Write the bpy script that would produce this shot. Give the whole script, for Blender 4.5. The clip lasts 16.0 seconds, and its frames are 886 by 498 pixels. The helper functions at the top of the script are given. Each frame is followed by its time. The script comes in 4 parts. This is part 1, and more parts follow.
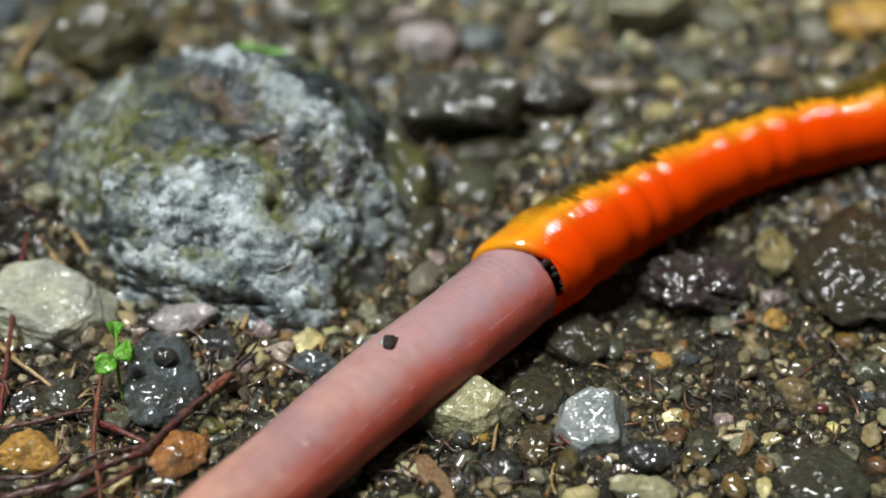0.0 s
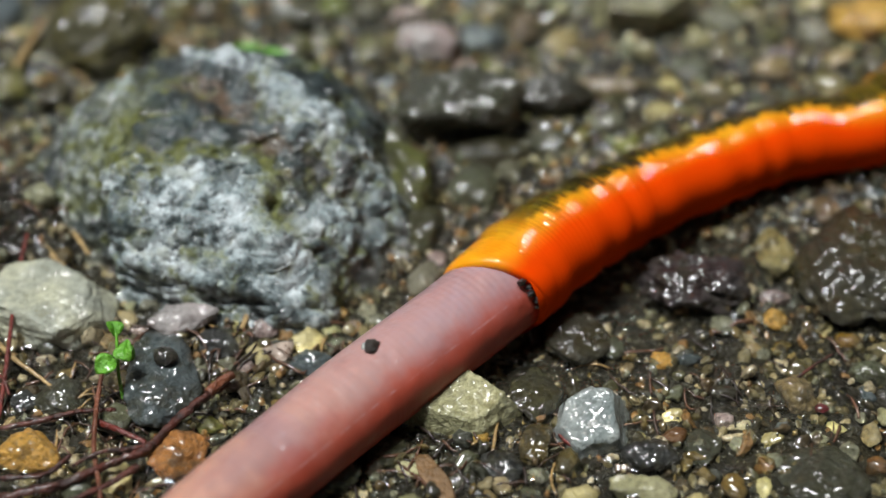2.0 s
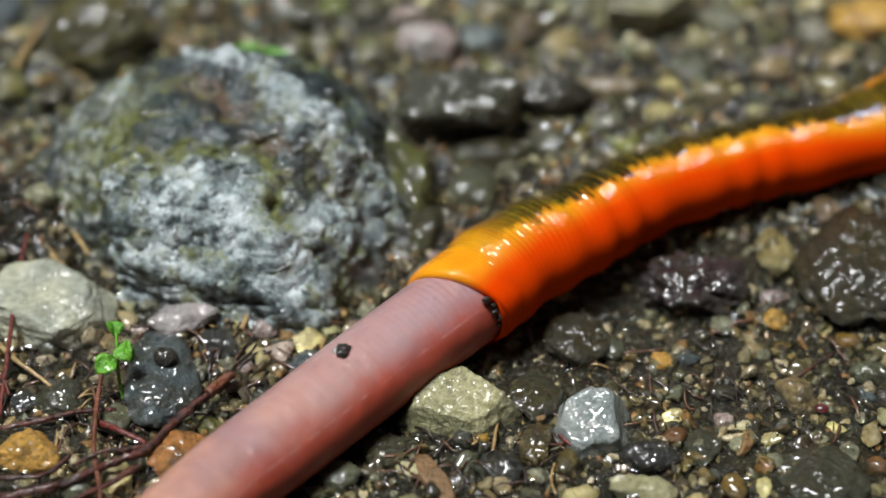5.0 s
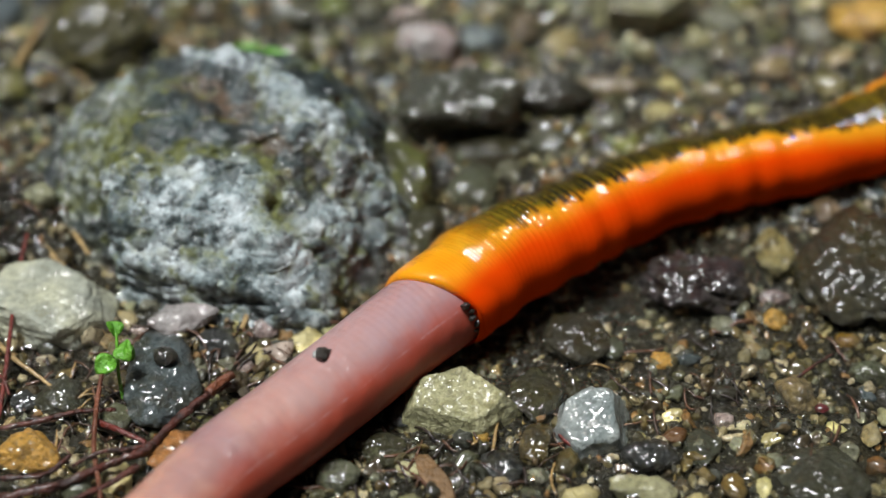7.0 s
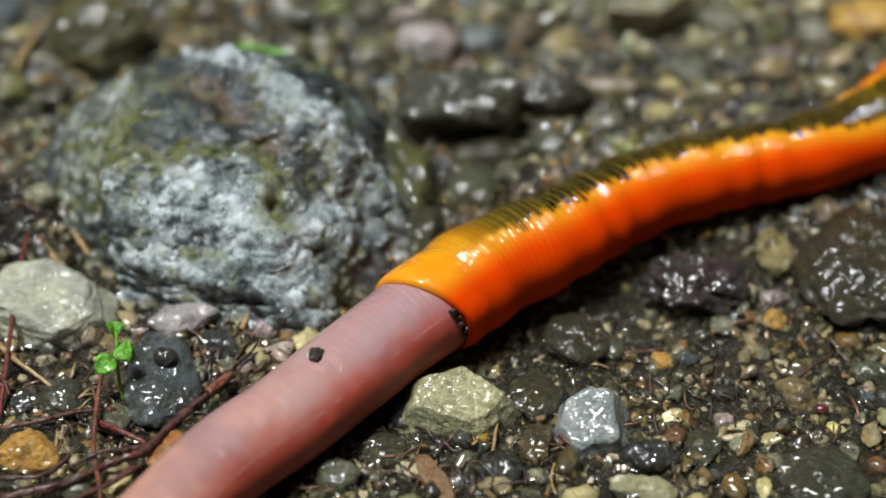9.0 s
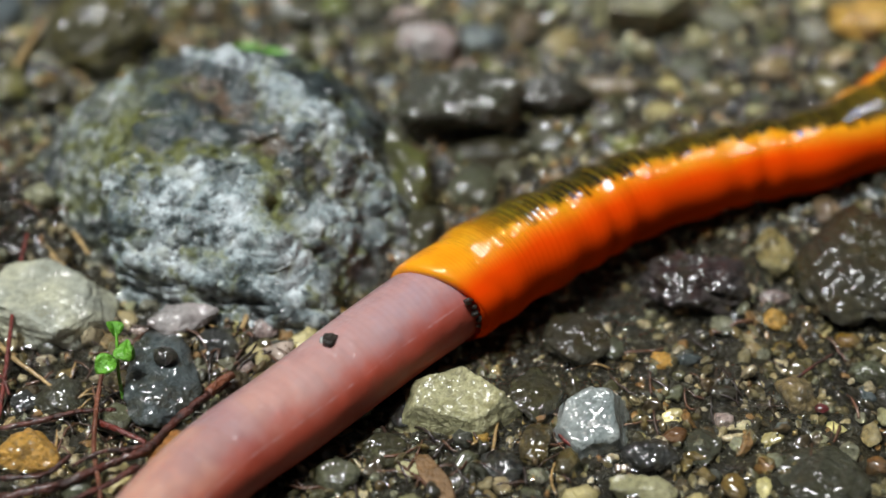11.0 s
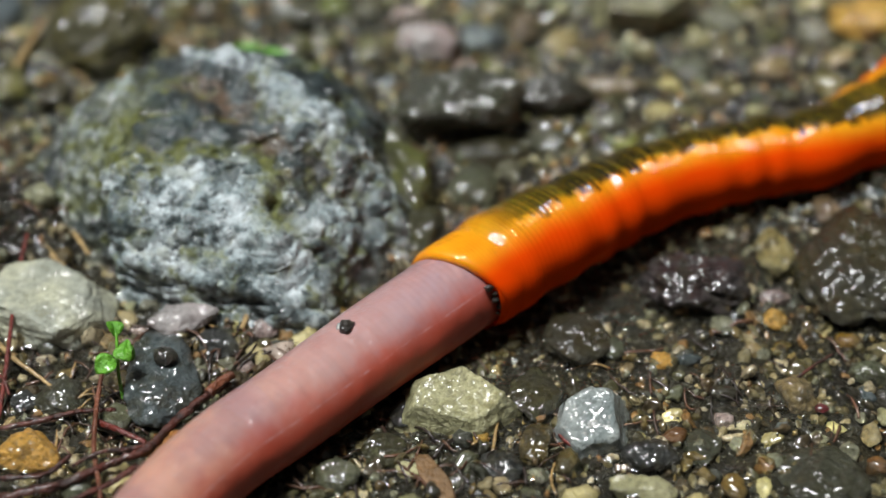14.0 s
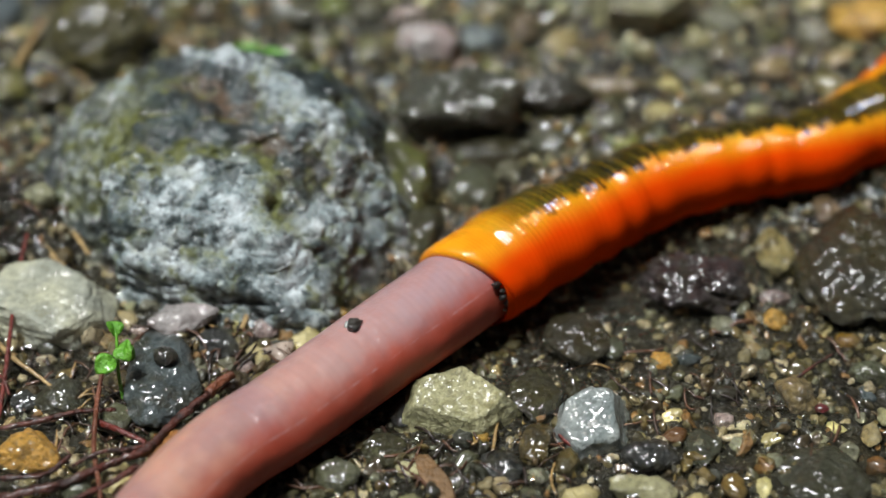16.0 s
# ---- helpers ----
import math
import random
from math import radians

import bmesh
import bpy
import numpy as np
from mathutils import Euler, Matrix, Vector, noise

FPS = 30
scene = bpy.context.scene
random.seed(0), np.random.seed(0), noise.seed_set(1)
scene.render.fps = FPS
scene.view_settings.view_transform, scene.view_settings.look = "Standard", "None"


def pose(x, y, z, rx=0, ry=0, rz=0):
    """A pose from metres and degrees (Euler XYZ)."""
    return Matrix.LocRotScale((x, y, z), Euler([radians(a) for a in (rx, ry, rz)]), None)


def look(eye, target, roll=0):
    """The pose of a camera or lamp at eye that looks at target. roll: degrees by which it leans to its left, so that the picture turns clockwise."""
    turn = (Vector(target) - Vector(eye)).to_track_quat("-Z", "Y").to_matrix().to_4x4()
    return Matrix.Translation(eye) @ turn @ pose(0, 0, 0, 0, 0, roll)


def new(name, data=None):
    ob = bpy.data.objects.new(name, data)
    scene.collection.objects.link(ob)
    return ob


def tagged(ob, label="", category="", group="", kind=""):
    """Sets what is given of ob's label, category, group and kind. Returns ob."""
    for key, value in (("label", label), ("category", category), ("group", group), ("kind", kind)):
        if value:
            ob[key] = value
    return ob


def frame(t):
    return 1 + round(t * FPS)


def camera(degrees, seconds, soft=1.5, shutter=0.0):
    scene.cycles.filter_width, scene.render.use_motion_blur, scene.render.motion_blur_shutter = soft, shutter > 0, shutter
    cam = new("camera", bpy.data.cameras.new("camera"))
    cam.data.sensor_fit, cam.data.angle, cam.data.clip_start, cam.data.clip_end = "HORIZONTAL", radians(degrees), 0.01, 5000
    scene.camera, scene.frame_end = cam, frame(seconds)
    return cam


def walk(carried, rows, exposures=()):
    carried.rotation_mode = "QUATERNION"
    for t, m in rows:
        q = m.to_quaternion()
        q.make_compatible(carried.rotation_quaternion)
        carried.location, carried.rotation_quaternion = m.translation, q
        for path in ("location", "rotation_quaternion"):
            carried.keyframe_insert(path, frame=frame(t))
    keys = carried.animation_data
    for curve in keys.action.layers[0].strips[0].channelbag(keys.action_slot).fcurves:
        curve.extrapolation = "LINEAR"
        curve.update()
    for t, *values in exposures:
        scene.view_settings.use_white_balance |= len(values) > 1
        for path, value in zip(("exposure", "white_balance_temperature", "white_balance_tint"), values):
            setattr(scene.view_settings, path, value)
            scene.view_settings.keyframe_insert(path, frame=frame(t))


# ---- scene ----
import functools

# ---- camera: a still macro shot, 0.33 m from the wet ground ----
cam = camera(30, 16.0, soft=1.5)
EYE = (0.0, -0.2528, 0.21212)
walk(cam, [(0, look(EYE, (0, 0, 0))), (16, look(EYE, (0, 0, 0)))])
cam.data.dof.use_dof = True
cam.data.dof.focus_distance = 0.292
cam.data.dof.aperture_fstop = 6.8

# ---- daylight: high sun slightly to one side, pale sky ----
SUN = Vector((-0.25, -0.05, 0.96)).normalized()
world = bpy.data.worlds.new("sky")
scene.world = world
world.use_nodes = True
wn = world.node_tree
sky = wn.nodes.new("ShaderNodeTexSky")
sky.sky_type = "NISHITA"
sky.sun_disc = False
sky.air_density, sky.dust_density, sky.ozone_density = 0.6, 5.0, 1.0
sky.sun_elevation = math.asin(SUN.z)
sky.sun_rotation = math.atan2(SUN.x, SUN.y)
wn.links.new(sky.outputs[0], wn.nodes["Background"].inputs[0])
wn.nodes["Background"].inputs[1].default_value = 0.0085
sun_data = bpy.data.lights.new("sun", "SUN")
sun_data.energy = 5.3
sun_data.angle = radians(18.0)
sun_data.color = (0.97, 1.0, 0.99)
sun = new("sun", sun_data)
sun.matrix_world = look(SUN * 2.0, (0, 0, 0))
scene.view_settings.exposure = 0.05

MM = 0.001


# ---- materials ----
class Nodes:
    """Short hand for building one node material."""

    def __init__(self, name):
        self.mat = bpy.data.materials.new(name)
        self.mat.use_nodes = True
        self.t = self.mat.node_tree
        self.b = self.t.nodes["Principled BSDF"]

    def put(self, socket, value):
        if isinstance(value, bpy.types.NodeSocket):
            self.t.links.new(value, socket)
        elif isinstance(value, (tuple, list)):
            socket.default_value = (*value, 1.0) if len(value) == 3 and socket.type == "RGBA" else value
        else:
            socket.default_value = value

    def node(self, kind, out=0, **ins):
        n = self.t.nodes.new(kind)
        for k, v in ins.items():
            self.put(n.inputs[int(k[1:])], v)
        return n.outputs[out]

    def math(self, op, a, b=0.0, c=0.0):
        n = self.t.nodes.new("ShaderNodeMath")
        n.operation = op
        for i, v in enumerate((a, b, c)):
            self.put(n.inputs[i], v)
        return n.outputs[0]

    def step(self, v, lo, hi, to0=0.0, to1=1.0):
        n = self.t.nodes.new("ShaderNodeMapRange")
        n.interpolation_type = "SMOOTHSTEP"
        for i, x in enumerate((v, lo, hi, to0, to1)):
            self.put(n.inputs[i], x)
        return n.outputs[0]

    def mix(self, f, a, b, blend="MIX"):
        n = self.t.nodes.new("ShaderNodeMix")
        n.data_type, n.blend_type = "RGBA", blend
        self.put(n.inputs[0], f)
        self.put(n.inputs[6], a)
        self.put(n.inputs[7], b)
        return n.outputs[2]

    def noise(self, vec, scale, detail=4.0, rough=0.55, out=0):
        n = self.t.nodes.new("ShaderNodeTexNoise")
        self.put(n.inputs["Vector"], vec)
        n.inputs["Scale"].default_value = scale
        n.inputs["Detail"].default_value = detail
        n.inputs["Roughness"].default_value = rough
        return n.outputs[out]

    def coords(self, spread=True):
        """Object coordinates, shifted by a random amount for each object."""
        c = self.t.nodes.new("ShaderNodeTexCoord").outputs["Object"]
        if not spread:
            return c
        r = self.t.nodes.new("ShaderNodeObjectInfo").outputs["Random"]
        v = self.t.nodes.new("ShaderNodeVectorMath")
        v.operation = "ADD"
        self.put(v.inputs[0], c)
        self.t.links.new(r, v.inputs[1])
        return v.outputs[0]

    def rest(self):
        """Place on the relaxed body, stored on each ring, so that patterns run on from ring to ring."""
        n = self.t.nodes.new("ShaderNodeAttribute")
        n.attribute_name = "rest"
        return n.outputs["Vector"]

    def painted(self, name):
        n = self.t.nodes.new("ShaderNodeAttribute")
        n.attribute_name = name
        return n.outputs["Fac"]

    def bump(self, height, distance, strength=1.0, normal=None):
        n = self.t.nodes.new("ShaderNodeBump")
        n.inputs["Strength"].default_value = strength
        n.inputs["Distance"].default_value = distance
        self.put(n.inputs["Height"], height)
        if normal is not None:
            self.put(n.inputs["Normal"], normal)
        return n.outputs[0]

    def set(self, **ins):
        self.b.subsurface_method = "BURLEY"
        for k, v in ins.items():
            self.put(self.b.inputs[k.replace("_", " ")], v)
        return self.mat


@functools.lru_cache(None)
def stone_mat(name, a, b, vein, wet=0.85, veins=0.25, silted=0.65):
    """Wet stone: two mottled colours, veins, pits, a thin film of water."""
    m = Nodes("stone_" + name)
    c = m.coords()
    rnd = m.t.nodes.new("ShaderNodeObjectInfo").outputs["Random"]
    big = m.noise(c, 130, 5)
    fine = m.noise(c, 900, 6, 0.65)
    grit = m.noise(c, 2600, 3, 0.6)
    col = m.mix(m.step(big, 0.35, 0.65), a, b)
    col = m.mix(m.math("MULTIPLY", m.step(m.noise(c, 260, 6, 0.7), 0.56, 0.66), veins * 2), col, vein)
    col = m.mix(m.step(fine, 0.38, 0.7, 0.0, 0.3 + 0.7 * silted), col, tuple(x * 0.22 for x in a))
    silt = m.math("MULTIPLY", m.step(m.noise(c, 210, 7, 0.72), 0.5, 0.6), silted)
    col = m.mix(silt, col, (0.028, 0.025, 0.012))
    hsv = m.node("ShaderNodeHueSaturation", i0=m.math("MULTIPLY_ADD", rnd, 0.04, 0.48), i1=1.3,
                 i2=m.math("MULTIPLY_ADD", rnd, 0.45, 0.6), i4=col)
    film = m.bump(m.noise(c, 290, 2.4, 0.5), 0.0026, 1.0)
    n1 = m.bump(fine, 0.0013, 1.0)
    n2 = m.bump(grit, 0.0003, 0.8, n1)
    return m.set(Base_Color=hsv, Roughness=m.step(big, 0.3, 0.7, 0.25, 0.5), Normal=n2, Coat_Weight=wet,
                 Coat_Roughness=m.step(m.noise(c, 110, 2), 0.42, 0.62, 0.05, 0.2), Coat_Normal=film, Coat_IOR=1.7)


STONES = {
    "olive": stone_mat("olive", (0.23, 0.22, 0.085), (0.12, 0.12, 0.05), (0.32, 0.29, 0.13)),
    "bluegrey": stone_mat("bluegrey", (0.16, 0.19, 0.2), (0.08, 0.1, 0.1), (0.4, 0.42, 0.42)),
    "ochre": stone_mat("ochre", (0.25, 0.15, 0.07), (0.13, 0.085, 0.045), (0.4, 0.3, 0.14)),
    "brown": stone_mat("brown", (0.13, 0.1, 0.045), (0.07, 0.055, 0.025), (0.24, 0.18, 0.09)),
    "white": stone_mat("white", (0.72, 0.68, 0.66), (0.6, 0.5, 0.48), (0.45, 0.32, 0.28), 0.85, 0.2, 0.15),
    "slate": stone_mat("slate", (0.065, 0.066, 0.045), (0.042, 0.042, 0.028), (0.14, 0.13, 0.07)),
    "grey": stone_mat("grey", (0.27, 0.26, 0.19), (0.14, 0.14, 0.1), (0.48, 0.46, 0.38)),
    "moss": stone_mat("moss", (0.17, 0.19, 0.06), (0.09, 0.09, 0.05), (0.24, 0.26, 0.1)),
    "greygreen": stone_mat("greygreen", (0.15, 0.155, 0.1), (0.08, 0.085, 0.055), (0.31, 0.31, 0.2)),
    "cream": stone_mat("cream", (0.6, 0.53, 0.34), (0.45, 0.38, 0.2), (0.25, 0.2, 0.1), 0.85, 0.2, 0.3),
    "tan": stone_mat("tan", (0.36, 0.29, 0.17), (0.22, 0.18, 0.1), (0.5, 0.44, 0.3)),
    "beige": stone_mat("beige", (0.36, 0.34, 0.21), (0.26, 0.25, 0.15), (0.42, 0.4, 0.28), 0.85, 0.25, 0.4),
    "orange": stone_mat("orange", (0.74, 0.46, 0.24), (0.56, 0.34, 0.16), (0.52, 0.38, 0.24), 0.35, 0.4, 0.5),
    "pink": stone_mat("pink", (0.56, 0.46, 0.42), (0.3, 0.23, 0.19), (0.6, 0.55, 0.5)),
    "pale": stone_mat("pale", (0.68, 0.67, 0.54), (0.46, 0.47, 0.41), (0.26, 0.22, 0.12), 0.45, 0.2, 0.15),
    "paleyellow": stone_mat("paleyellow", (0.62, 0.58, 0.4), (0.42, 0.4, 0.26), (0.3, 0.26, 0.14), 0.5, 0.3, 0.3),
    "slateblue": stone_mat("slateblue", (0.09, 0.11, 0.11), (0.055, 0.065, 0.065), (0.2, 0.22, 0.2)),
    "black": stone_mat("black", (0.03, 0.032, 0.03), (0.018, 0.018, 0.016), (0.1, 0.1, 0.09)),
    "speck": stone_mat("speck", (0.62, 0.66, 0.64), (0.33, 0.38, 0.38), (0.92, 0.92, 0.88), 1.0, 0.5, 0.1),
    "wetbrown": stone_mat("wetbrown", (0.06, 0.055, 0.028), (0.035, 0.032, 0.018), (0.12, 0.12, 0.06), 0.55),
    "clod": stone_mat("clod", (0.04, 0.026, 0.025), (0.022, 0.016, 0.015), (0.09, 0.07, 0.06), 0.9),
    "red": stone_mat("red", (0.28, 0.05, 0.03), (0.14, 0.03, 0.02), (0.3, 0.14, 0.09)),
}


def rock_material():
    """Blue-black schist: pale blotches of crust and painted-in wet sheen, rust in the groove, yellow-green moss on the
    edges.
    """
    m = Nodes("mossy_schist")
    c = m.coords(False)
    mp = m.t.nodes.new("ShaderNodeMapping")
    m.put(mp.inputs[0], c)
    mp.inputs["Scale"].default_value = (1.0, 0.4, 0.35)
    mp.inputs["Rotation"].default_value = (0.3, 0.1, 0.45)
    streak = m.noise(mp.outputs[0], 170, 6, 0.62)
    fine = m.noise(c, 520, 7, 0.7)
    grain = m.noise(c, 1500, 4, 0.65)
    patch = m.noise(c, 48, 5, 0.6)
    blot = m.noise(c, 150, 6, 0.68)
    amount = m.math("ADD", m.math("MULTIPLY", m.painted("crust_sheen"), 0.7), m.math("MULTIPLY_ADD", patch, 1.5, -0.95))
    thick = m.math("ADD", amount, m.math("MULTIPLY_ADD", blot, 2.0, -1.0))
    crust_sheen = m.math("MULTIPLY", m.step(thick, 0.22, 0.52), m.step(fine, 0.36, 0.52, 0.25, 1.0))
    col = m.mix(m.step(streak, 0.42, 0.62), (0.014, 0.022, 0.024), (0.07, 0.1, 0.104))
    col = m.mix(m.math("MULTIPLY", m.painted("streaky"), m.step(streak, 0.46, 0.6, 0.0, 0.75)), col, (0.22, 0.24, 0.19))
    col = m.mix(crust_sheen, col, m.mix(m.step(blot, 0.45, 0.65), (0.35, 0.43, 0.45), (0.78, 0.85, 0.88)))
    col = m.mix(m.step(grain, 0.5, 0.7, 0.0, 0.45), col, (0.018, 0.022, 0.02))
    rust = m.math("MULTIPLY", m.painted("soil"), m.step(fine, 0.3, 0.55, 0.35, 1.0))
    col = m.mix(rust, col, m.mix(m.step(blot, 0.45, 0.6), (0.035, 0.028, 0.014), (0.12, 0.06, 0.02)))
    tuft = m.math("MULTIPLY", m.math("ADD", m.painted("moss"), m.step(m.noise(c, 64, 6, 0.7), 0.54, 0.64, 0.0, 0.4)), m.step(fine, 0.36, 0.56, 0.15, 1.0))
    col = m.mix(m.math("MINIMUM", tuft, 0.88), col, m.mix(grain, (0.07, 0.085, 0.012), (0.25, 0.26, 0.05)))
    n1 = m.bump(streak, 0.0016, 1.0)
    n2 = m.bump(fine, 0.0014, 1.0, n1)
    n3 = m.bump(grain, 0.0005, 1.0, n2)
    film = m.bump(m.noise(c, 420, 3.0, 0.6), 0.0018, 1.0, m.bump(streak, 0.0012, 1.0))
    return m.set(Base_Color=col, Roughness=m.step(fine, 0.35, 0.65, 0.25, 0.55), Normal=n3, Coat_Weight=m.step(tuft, 0.2, 0.7, 1.0, 0.3),
                 Coat_Roughness=m.step(patch, 0.4, 0.6, 0.12, 0.26), Coat_Normal=film, Coat_IOR=1.6)


def mud_material():
    m = Nodes("wet_mud")
    c = m.coords(False)
    big = m.noise(c, 60, 5)
    fine = m.noise(c, 600, 6, 0.7)
    grit = m.noise(c, 2200, 4, 0.65)
    col = m.mix(m.step(big, 0.35, 0.65), (0.012, 0.011, 0.006), (0.03, 0.026, 0.013))
    col = m.mix(m.step(grit, 0.5, 0.72, 0.0, 0.4), col, (0.1, 0.075, 0.035))
    n1 = m.bump(m.noise(c, 300, 1.5, 0.45), 0.007, 1.0)
    n2 = m.bump(grit, 0.0012, 1.0, n1)
    return m.set(Base_Color=col, Roughness=m.step(fine, 0.35, 0.65, 0.2, 0.5), Normal=n2, Coat_Weight=1.0,
                 Coat_Roughness=0.06, Coat_Normal=n1, Coat_IOR=1.75)


def gravel_material(name, mud, gain, warm=1.12):
    """Grit of many colours, one colour to a grain, under a coat of mud."""
    m = Nodes(name)
    c = m.coords(False)
    isl = m.t.nodes.new("ShaderNodeNewGeometry").outputs["Random Per Island"]
    ramp = m.t.nodes.new("ShaderNodeValToRGB")
    ramp.color_ramp.interpolation = "CONSTANT"
    m.put(ramp.inputs[0], isl)
    tones = [(0.045, 0.04, 0.016), (0.1, 0.085, 0.03), (0.19, 0.145, 0.045), (0.03, 0.031, 0.022), (0.085, 0.088, 0.04),
             (0.22, 0.2, 0.11), (0.11, 0.075, 0.03), (0.3, 0.17, 0.055), (0.04, 0.048, 0.042), (0.38, 0.34, 0.22),
             (0.15, 0.135, 0.06), (0.06, 0.042, 0.016), (0.2, 0.22, 0.18), (0.46, 0.42, 0.33)]
    el = ramp.color_ramp.elements
    for i, tone in enumerate(tones):
        e = el[i] if i < 2 else el.new(i / len(tones))
        e.position, e.color = i / len(tones), (*tone, 1)
    fine = m.noise(c, 1500, 5, 0.65)
    col = m.mix(m.step(fine, 0.4, 0.7, 0.0, 0.55), m.mix(mud, m.mix(1.0, ramp.outputs[0], (gain * warm, gain, gain * 0.76), "MULTIPLY"), (0.018, 0.016, 0.008)), (0.012, 0.011, 0.006))
    n1 = m.bump(m.noise(c, 330, 1.0, 0.45), 0.003, 1.0)
    n2 = m.bump(fine, 0.0005, 1.0, n1)
    return m.set(Base_Color=col, Roughness=0.4, Normal=n2, Coat_Weight=1.0, Coat_Roughness=0.06, Coat_Normal=n1, Coat_IOR=1.75)


def shield_material():
    # Dark brown and green for the unseen ring that blocks the low sky.
    m = Nodes("unseen_shield")
    c = m.coords(False)
    col = m.mix(m.step(m.noise(c, 9, 6, 0.65), 0.4, 0.6), (0.012, 0.009, 0.005), (0.016, 0.026, 0.008))
    return m.set(Base_Color=col, Roughness=0.95, Specular_IOR_Level=0.1, Normal=m.bump(m.noise(c, 40, 5), 0.03, 1.0))


def water_material():
    m = Nodes("shallow_water")
    c = m.coords(False)
    n = m.bump(m.noise(c, 260, 1.0, 0.4), 0.0005, 1.0)
    return m.set(Base_Color=(0.93, 0.92, 0.86), Roughness=0.03, IOR=1.33, Transmission_Weight=1.0, Normal=n)


def skin_leech():
    """Orange leech skin; object colour red: how strong the dark dorsal bars are, green: olive tint of the back, blue: fine rings."""
    m = Nodes("leech_skin")
    xyz = m.t.nodes.new("ShaderNodeSeparateXYZ")
    m.put(xyz.inputs[0], m.coords(False))
    info = m.t.nodes.new("ShaderNodeObjectInfo")
    oc = m.t.nodes.new("ShaderNodeSeparateColor")
    m.put(oc.inputs[0], info.outputs["Color"])
    body = m.rest()
    ang = m.math("ARCTAN2", xyz.outputs[1], xyz.outputs[2])
    wob = m.math("MULTIPLY_ADD", m.noise(body, 260, 2), 0.36, -0.18)
    side = m.math("ADD", m.math("ABSOLUTE", ang), wob)
    ragged = m.math("ADD", side, m.math("MULTIPLY_ADD", info.outputs["Random"], 0.34, -0.2))
    blotch = m.noise(body, 110, 2)
    flank = m.mix(m.step(blotch, 0.3, 0.7), (0.69, 0.23, 0.004), (0.73, 0.3, 0.009))
    # Red belly, with the lower flank's shading and glow put into the colour.
    low = m.math("ADD", m.math("ABSOLUTE", ang), m.math("MULTIPLY_ADD", m.noise(body, 70, 1), 0.4, -0.2))
    flank = m.mix(m.step(low, 0.6, 1.3), flank, (0.72, 0.05, 0.001))
    back = m.math("MULTIPLY", m.step(side, 0.7, 0.4), oc.outputs[1])
    col = m.mix(back, flank, (0.16, 0.1, 0.006))
    wobx = m.math("ADD", m.math("ABSOLUTE", xyz.outputs[0]), m.math("MULTIPLY_ADD", m.noise(body, 900, 2), 0.0008, -0.0004))
    bar = m.math("MULTIPLY", m.step(wobx, 0.00078, 0.0005), m.step(ragged, 0.62, 0.5))
    col = m.mix(m.math("MULTIPLY", bar, oc.outputs[0]), col, (0.004, 0.004, 0.002))
    wave = m.math("MULTIPLY", m.math("SINE", m.math("MULTIPLY", xyz.outputs[0], 7800.0)), oc.outputs[2])
    soft = m.bump(m.noise(body, 230, 1.5), 0.0009, 1.0)
    n1 = m.bump(wave, 0.00001, 1.0)
    folds = m.math("MULTIPLY", m.math("SINE", m.math("MULTIPLY", xyz.outputs[0], 3927.0)), oc.outputs[2])
    slick = m.bump(folds, 0.00002, 1.0, m.bump(wave, 0.00005, 1.0, m.bump(m.noise(body, 700, 2), 0.00007, 1.0, soft)))
    return m.set(Base_Color=col, Roughness=0.42, Specular_IOR_Level=m.step(m.math("ABSOLUTE", ang), 0.8, 1.15, 0.12, 0.0), Normal=n1, Coat_Roughness=0.05,
                 Coat_Weight=m.step(m.math("ABSOLUTE", ang), 0.95, 1.35, 1.0, 0.1), Coat_Normal=slick, Coat_IOR=1.55, Subsurface_Weight=0.2, Subsurface_Radius=(1.0, 0.2, 0.02), Subsurface_Scale=0.004)


